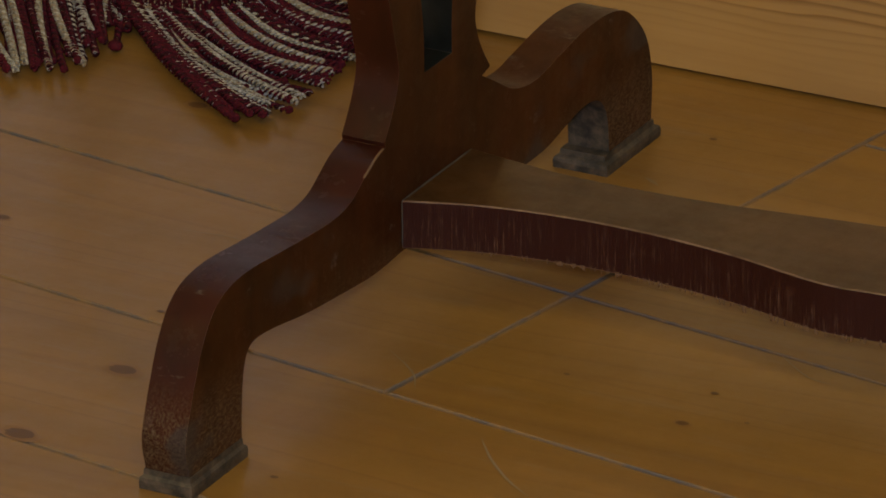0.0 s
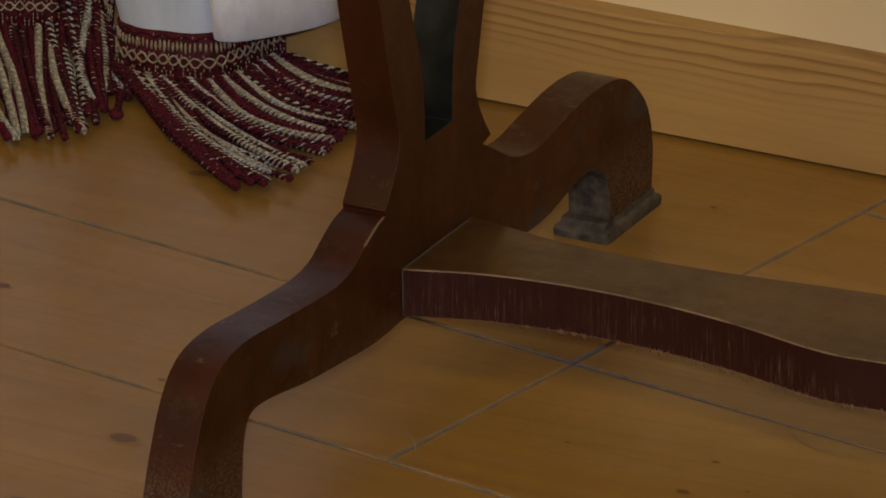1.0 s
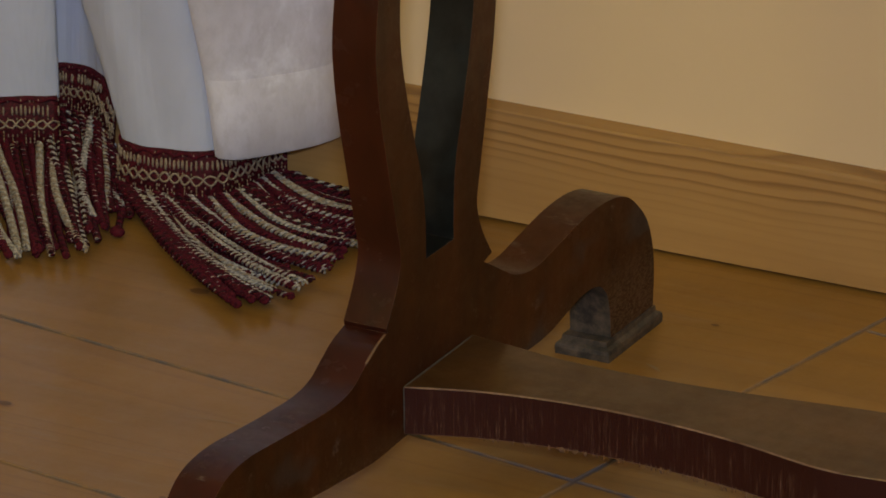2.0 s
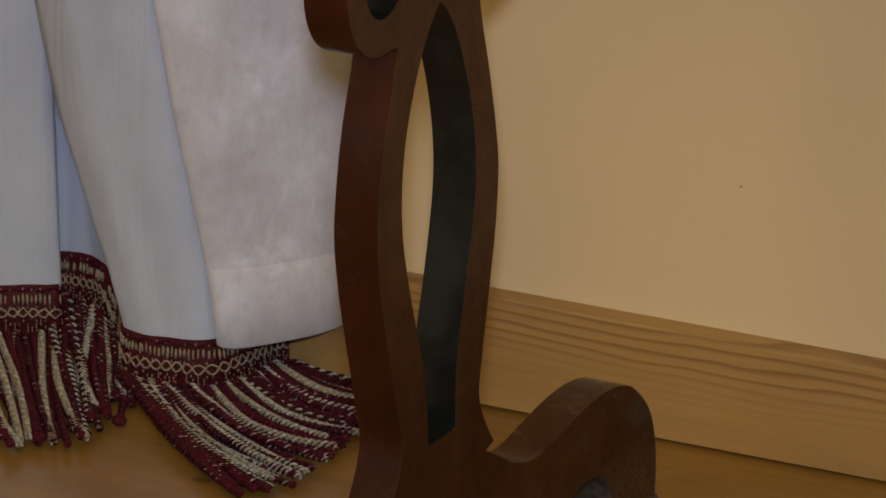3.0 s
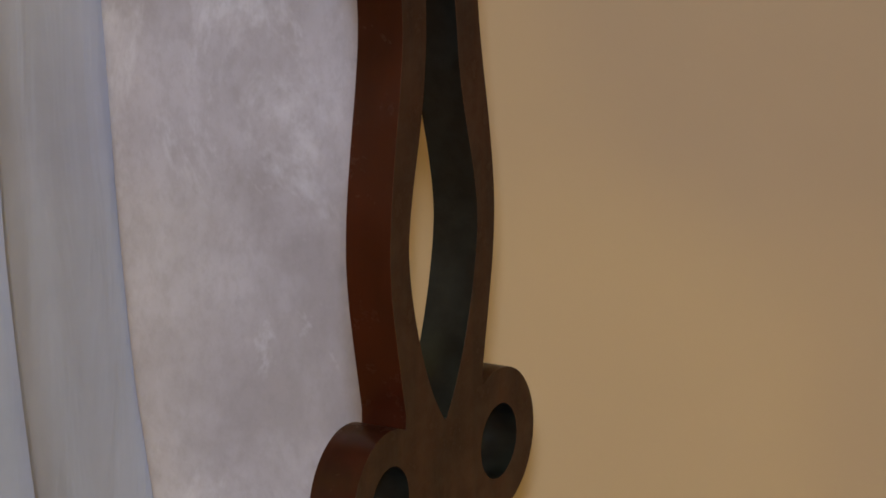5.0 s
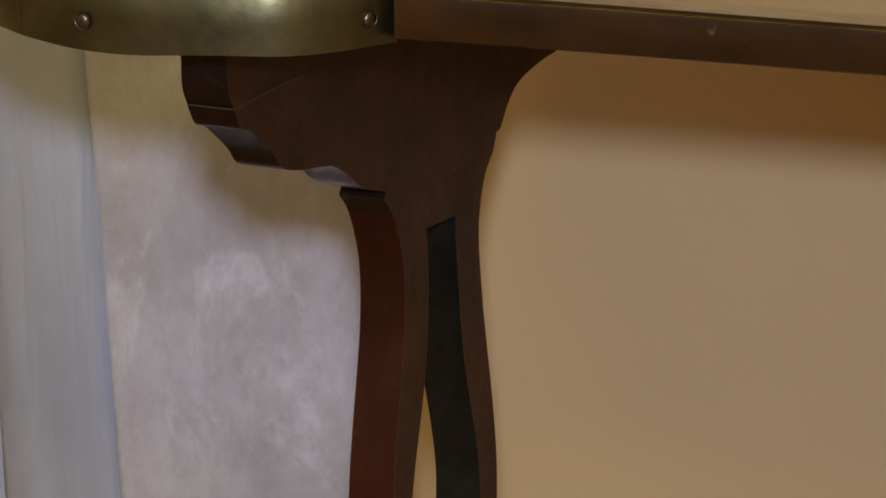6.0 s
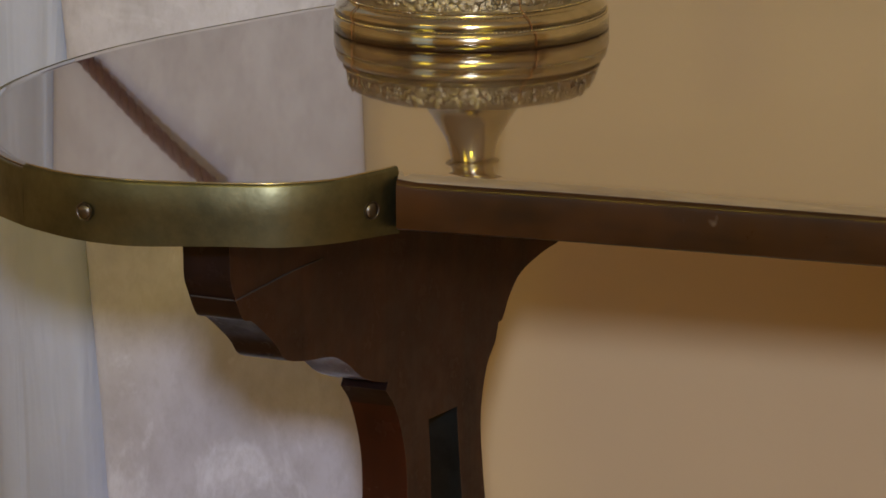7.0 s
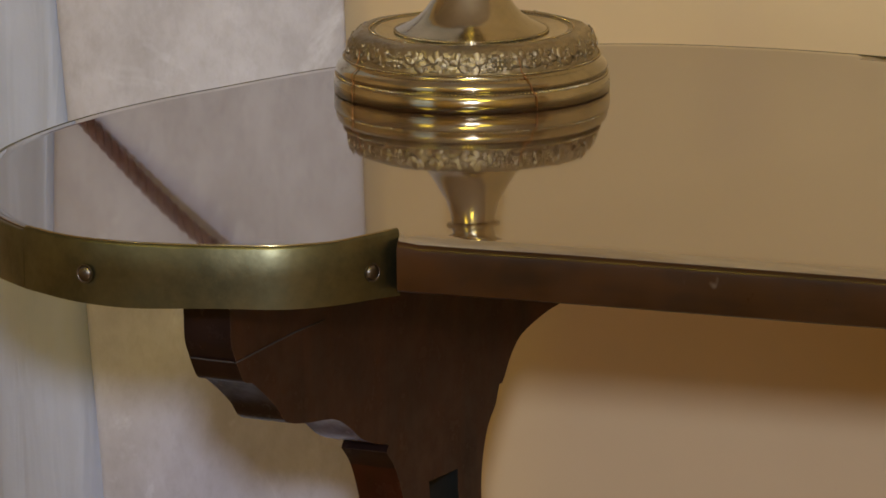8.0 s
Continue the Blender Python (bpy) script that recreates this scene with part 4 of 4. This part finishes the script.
def cord(start, way, end, radius, material, rnd, lift, bend=0.0):
    """One twisted fringe cord from the braid, down and out over the floor, with a knotted or frayed end."""
    s, e = Vector(start), Vector(end)
    flat = Vector((e.x - s.x, e.y - s.y, 0))
    side = Vector((-flat.y, flat.x, 0)).normalized() * bend
    mid1 = s + flat * 0.14 + Vector((0, 0, -0.42 * (s.z - lift))) + side * 0.3
    mid2 = s + flat * 0.48 + Vector((0, 0, 0.86 * (lift - s.z))) + side
    mid2.z = max(mid2.z, lift + 0.0015)
    mid3 = s + flat * 0.78 + side * 0.7
    mid3.z = lift
    e.z = lift - 0.0003
    bm = bmesh.new()
    line = curve_through([s, mid1, mid2, mid3, e], 8)
    chance = rnd.random()
    second = None
    if material is BURGUNDY:
        second = DARK_YARN if chance > 0.30 else None
    else:
        second = TAN if chance < 0.6 else (DARK_YARN if chance < 0.72 else None)
    twisted(bm, line, radius, 0.0068 * rnd.uniform(0.9, 1.15), slots=(0, 1 if second else 0))
    fleck = material is BURGUNDY and rnd.random() < 0.58
    if fleck:
        plain = len(bm.faces)
        twisted(bm, line, radius * 1.12, 0.0058 * rnd.uniform(0.8, 1.25), 1, 4, 8)
        bm.faces.ensure_lookup_table()
        for f in bm.faces[plain:]:
            f.material_index = 2
    if rnd.random() < 0.5 and material is BURGUNDY:
        bmesh.ops.create_icosphere(bm, subdivisions=1, radius=radius * 1.5, matrix=Matrix.Translation(e + Vector((0, 0, 0.0006))))
    ob = part("cord", bm, material, grey)
    ob.data.materials.append(second or material)
    ob.data.materials.append(FLECK)
    ob.location = -grey.location
    return ob


def fringe(first, last, drop, ends, colours, layers, seed, sweep):
    rnd = random.Random(seed)
    n = len(colours)
    pts = along(first, last, n)
    tips = curve_through([(*q, 0) for q in ends], 12)
    for layer in range(layers):
        for k, letter in enumerate(colours):
            q, out, _ = pts[k]
            f = k / (n - 1) * (len(tips) - 1)
            tip = tips[int(f)].lerp(tips[min(len(tips) - 1, int(f) + 1)], f - int(f))
            s = Vector((q.x, q.y, hem_of(q) - drop + rnd.uniform(0, 0.002))) + out * (0.0026 + 0.0022 * (1 - layer))
            reach = 1.0 - 0.16 * layer + rnd.uniform(-0.09, 0.03)
            e = Vector((s.x + (tip.x - s.x) * reach + rnd.uniform(-0.005, 0.005), s.y + (tip.y - s.y) * reach + rnd.uniform(-0.005, 0.005), 0))
            mat = {"b": BURGUNDY, "g": GOLD, "s": SILVER}[letter if layer == 0 else ("b" if rnd.random() < 0.8 else "s")]
            lift = 0.0024 + (0.0034 if layer == 0 else 0) + 0.0024 * rnd.random()
            cord(s, out, e, 0.00165 * rnd.uniform(0.9, 1.15), mat, rnd, lift, sweep * min(1.0, 2.2 * k / n) + rnd.uniform(-0.0055, 0.0055))


fringe(-0.3270, -0.2440, 0.0235, [(-0.196, 0.160), (-0.187, 0.150), (-0.176, 0.156), (-0.1736, 0.179), (-0.171, 0.212), (-0.173, 0.236), (-0.169, 0.262), (-0.171, 0.288), (-0.184, 0.310)],
       "bbbbbbbbbbbbbbbbbbggbsgbbggbbbbbsbbbsbbsbbbggbbbbsbbsbbbggbbbsbbbg", 2, 11, -0.011)
fringe(-0.5300, -0.3460, 0.0250, [(-0.46, 0.165), (-0.40, 0.150), (-0.36, 0.160), (-0.335, 0.152), (-0.316, 0.155), (-0.296, 0.168), (-0.302, 0.200), (-0.300, 0.225)],
       "bbgbbbbgbbsbbbgbbsbbbbgbbsbbggggbbbbgbggbbsbbsbbbsbbsbb", 2, 23, -0.002)

# Two stray cords with knotted ends, fallen between the two bunches.
rnd = random.Random(41)
for end in ((-0.303, 0.2348), (-0.2941, 0.21)):
    ob = cord((-0.3560, 0.3040, 0.018), None, (*end, 0), 0.0016, BURGUNDY, rnd, 0.0032, 0.004)
    bm = bmesh.new()
    bmesh.ops.create_icosphere(bm, subdivisions=2, radius=0.0036, matrix=Matrix.Translation((*end, 0.0040)) @ Matrix.Diagonal((1.2, 0.9, 0.85, 1)))
    part("knot", bm, BURGUNDY, ob, "burgundy knot at the cord's end")

# The tie-back: a thick twisted rope slung across the cream curtain.
bm = bmesh.new()
ROPE_LINE = [(-0.362, 0.300, 0.765), (-0.360, 0.272, 0.766), (-0.350, 0.253, 0.775), (-0.312, 0.250, 0.812), (-0.274, 0.256, 0.851), (-0.244, 0.278, 0.886), (-0.226, 0.308, 0.912), (-0.218, 0.326, 0.925)]
twisted(bm, curve_through([(x - 0.010 + 0.09 * (z - 0.765), y, z) for x, y, z in ROPE_LINE], 10), 0.0037, 0.018, 3, 8, 14)
rope = tagged(part("tieback_rope", bm, ROPE), "brown-red twisted tieback rope slung round the curtain", "rope")

# ---- the floor: pine boards laid askew to the wall, all butted on one line ----
bm = bmesh.new()
box(bm, (ROOM_W, ROOM_S, -0.06), (ROOM_E, WALL_Y, -0.0012))
floor = structure("floor", bm, GAP, "amber varnished pine plank floor with dark joints", "floor")

SLOPE, BUTT, BUTT_SLOPE = -0.140, 0.0425, 0.2
ROWS = [0.83, 0.69, 0.55, 0.42, 0.288, 0.055, -0.084]
while ROWS[-1] > -5.2:
    ROWS.append(ROWS[-1] - (0.136 if len(ROWS) % 2 else 0.140))
rnd = random.Random(3)


def plank_mesh(length, v0, v1):
    """A board lying along x from 0 to length, with slightly eased edges."""
    me = bpy.data.meshes.new("plank")
    g, e = 0.0013, 0.0005
    a, b = v1 + g - (v0 + v1) / 2, v0 - g - (v0 + v1) / 2
    corners = [(g, a), (length - g, a), (length - g, b), (g, b)]
    verts = []
    for z, d in ((-0.0011, 0), (-e * 0.8, 0), (0.0, e)):
        for i, (x, y) in enumerate(corners):
            x2, y2 = x + (d if i in (0, 3) else -d), y + (d if i in (0, 1) else -d)
            verts.append((x2 + 0.06 * y2, y2, z))
    faces = [(8, 9, 10, 11)]
    for r in (0, 4):
        faces += [(r + k, r + (k + 1) % 4, r + 4 + (k + 1) % 4, r + 4 + k) for k in range(4)]
    me.from_pydata(verts, [], faces)
    me.materials.append(PINE_FLOOR)
    me.materials.append(GAP)
    for p in me.polygons[1:]:
        p.material_index = 1
    return me


TURN = math.atan(SLOPE)


def cut_to_room(me):
    """Saws a board, already laid in its place, off at the walls."""
    bm = bmesh.new()
    bm.from_mesh(me)
    for co, no in (((ROOM_W, 0, 0), (-1, 0, 0)), ((ROOM_E, 0, 0), (1, 0, 0)), ((0, ROOM_S, 0), (0, -1, 0)), ((0, WALL_Y - 0.002, 0), (0, 1, 0))):
        bmesh.ops.bisect_plane(bm, geom=bm.verts[:] + bm.edges[:] + bm.faces[:], plane_co=co, plane_no=no, clear_outer=True)
    left = len(bm.faces)
    bm.to_mesh(me)
    bm.free()
    return left


for v0, v1 in zip(ROWS, ROWS[1:]):
    mid = (v0 + v1) / 2
    y_butt = (mid + SLOPE * BUTT) / (1 - SLOPE * BUTT_SLOPE)
    x_butt = BUTT + BUTT_SLOPE * y_butt
    cut = math.cos(TURN)
    for first, length in ((0.0, 5.0), (-4.0, 4.0)):
        if v1 < -0.1:                       # the front rows are butted elsewhere, out by the walls
            away = 0.9 if round(mid * 7) % 2 else -0.8
            first, length = (first + away, length)
        if first < 0 and v0 == 0.42:
            continue                        # here one wide board lies along the wall
        if first < 0 and v0 == 0.288:
            mid = (0.42 + v1) / 2
            y_butt = (mid + SLOPE * BUTT) / (1 - SLOPE * BUTT_SLOPE)
            x_butt = BUTT + BUTT_SLOPE * y_butt
            me = plank_mesh(length, 0.42 * cut, v1 * cut)
        else:
            me = plank_mesh(length, v0 * cut, v1 * cut)
        me.transform(Matrix.Translation((x_butt, y_butt, 0)) @ Matrix.Rotation(TURN, 4, "Z") @ Matrix.Translation((first, 0, rnd.uniform(-0.00005, 0.0))))
        if cut_to_room(me):
            ob = new("plank", me)
            ob.parent = floor


def knot(x, y, r, squash):
    """A dark knot in the boards, a thin oval let into the varnish."""
    bm = bmesh.new()
    n = 18
    vs = [bm.verts.new((x + r * math.cos(2 * math.pi * k / n) * (1 + 0.12 * math.sin(3 * k)), y + squash * r * math.sin(2 * math.pi * k / n), 0.00025)) for k in range(n)]
    bm.faces.new(vs)
    ob = part("knot", bm, KNOT, floor, "dark oval knot in the pine")
    if r > 0.003:
        bm = bmesh.new()
        vs = [bm.verts.new((x + 1.5 * r * math.cos(2 * math.pi * k / n) * (1 + 0.15 * math.sin(2 * k)), y - 0.2 * r * math.cos(2 * math.pi * k / n) + 1.5 * squash * r * math.sin(2 * math.pi * k / n), 0.00014)) for k in range(n)]
        bm.faces.new(vs)
        part("knot_ring", bm, KNOT_RING, ob, "stained ring round the knot")

KNOTS = [(-0.0947, -0.1208, 0.0069, 0.62), (-0.2214, 0.1684, 0.0053, 0.62), (0.0291, 0.2463, 0.0021, 0.62), (0.1606, -0.0555, 0.0032, 0.62), (0.0901, -0.0324, 0.0016, 0.62), (0.1598, -0.0202, 0.0021, 0.62), (-0.1015, -0.2009, 0.0074, 0.62), (-0.1116, -0.0568, 0.0021, 0.62), (-0.2357, 0.0040, 0.0037, 0.62), (0.1868, -0.0422, 0.0013, 0.62), (0.0232, -0.1880, 0.0021, 0.62)]
for x, y, r, squash in KNOTS:
    knot(x, y, r, squash)


def scratch(pts, width):
    """A pale scratch in the varnish, a sliver a hair above the boards."""
    line = curve_through([(*q, 0.0003) for q in pts], 6)
    bm = bmesh.new()
    rows = []
    for i, q in enumerate(line):
        way = (line[min(i + 1, len(line) - 1)] - line[max(i - 1, 0)]).normalized()
        d = Vector((-way.y, way.x, 0)) * width * (0.25 + 0.75 * math.sin(math.pi * (i + 0.3) / (len(line) - 0.4)))
        rows.append((bm.verts.new(q + d), bm.verts.new(q - d)))
    for (a, b), (c, d) in zip(rows, rows[1:]):
        bm.faces.new((a, c, d, b))
    part("scratch", bm, SCRATCH, floor, "pale scratch in the varnish")


SCRATCHES = [([(0.0874, -0.1114), (0.1015, -0.1286), (0.1182, -0.1441), (0.1334, -0.1543)], 0.0007), ([(0.0200, 0.1877), (0.0260, 0.1850), (0.0308, 0.1815)], 0.0010),
             ([(0.0048, -0.0458), (0.0259, -0.0629), (0.0358, -0.0785)], 0.0005), ([(0.1700, 0.0300), (0.1900, 0.0150), (0.2050, 0.0120)], 0.0004), ([(-0.1500, 0.0300), (-0.1250, 0.0330), (-0.1050, 0.0300)], 0.0004)]
SCRATCH = Mat("pale_scratch", (0.24, 0.17, 0.10), 0.6).m
for pts, width in SCRATCHES:
    scratch(pts, width)
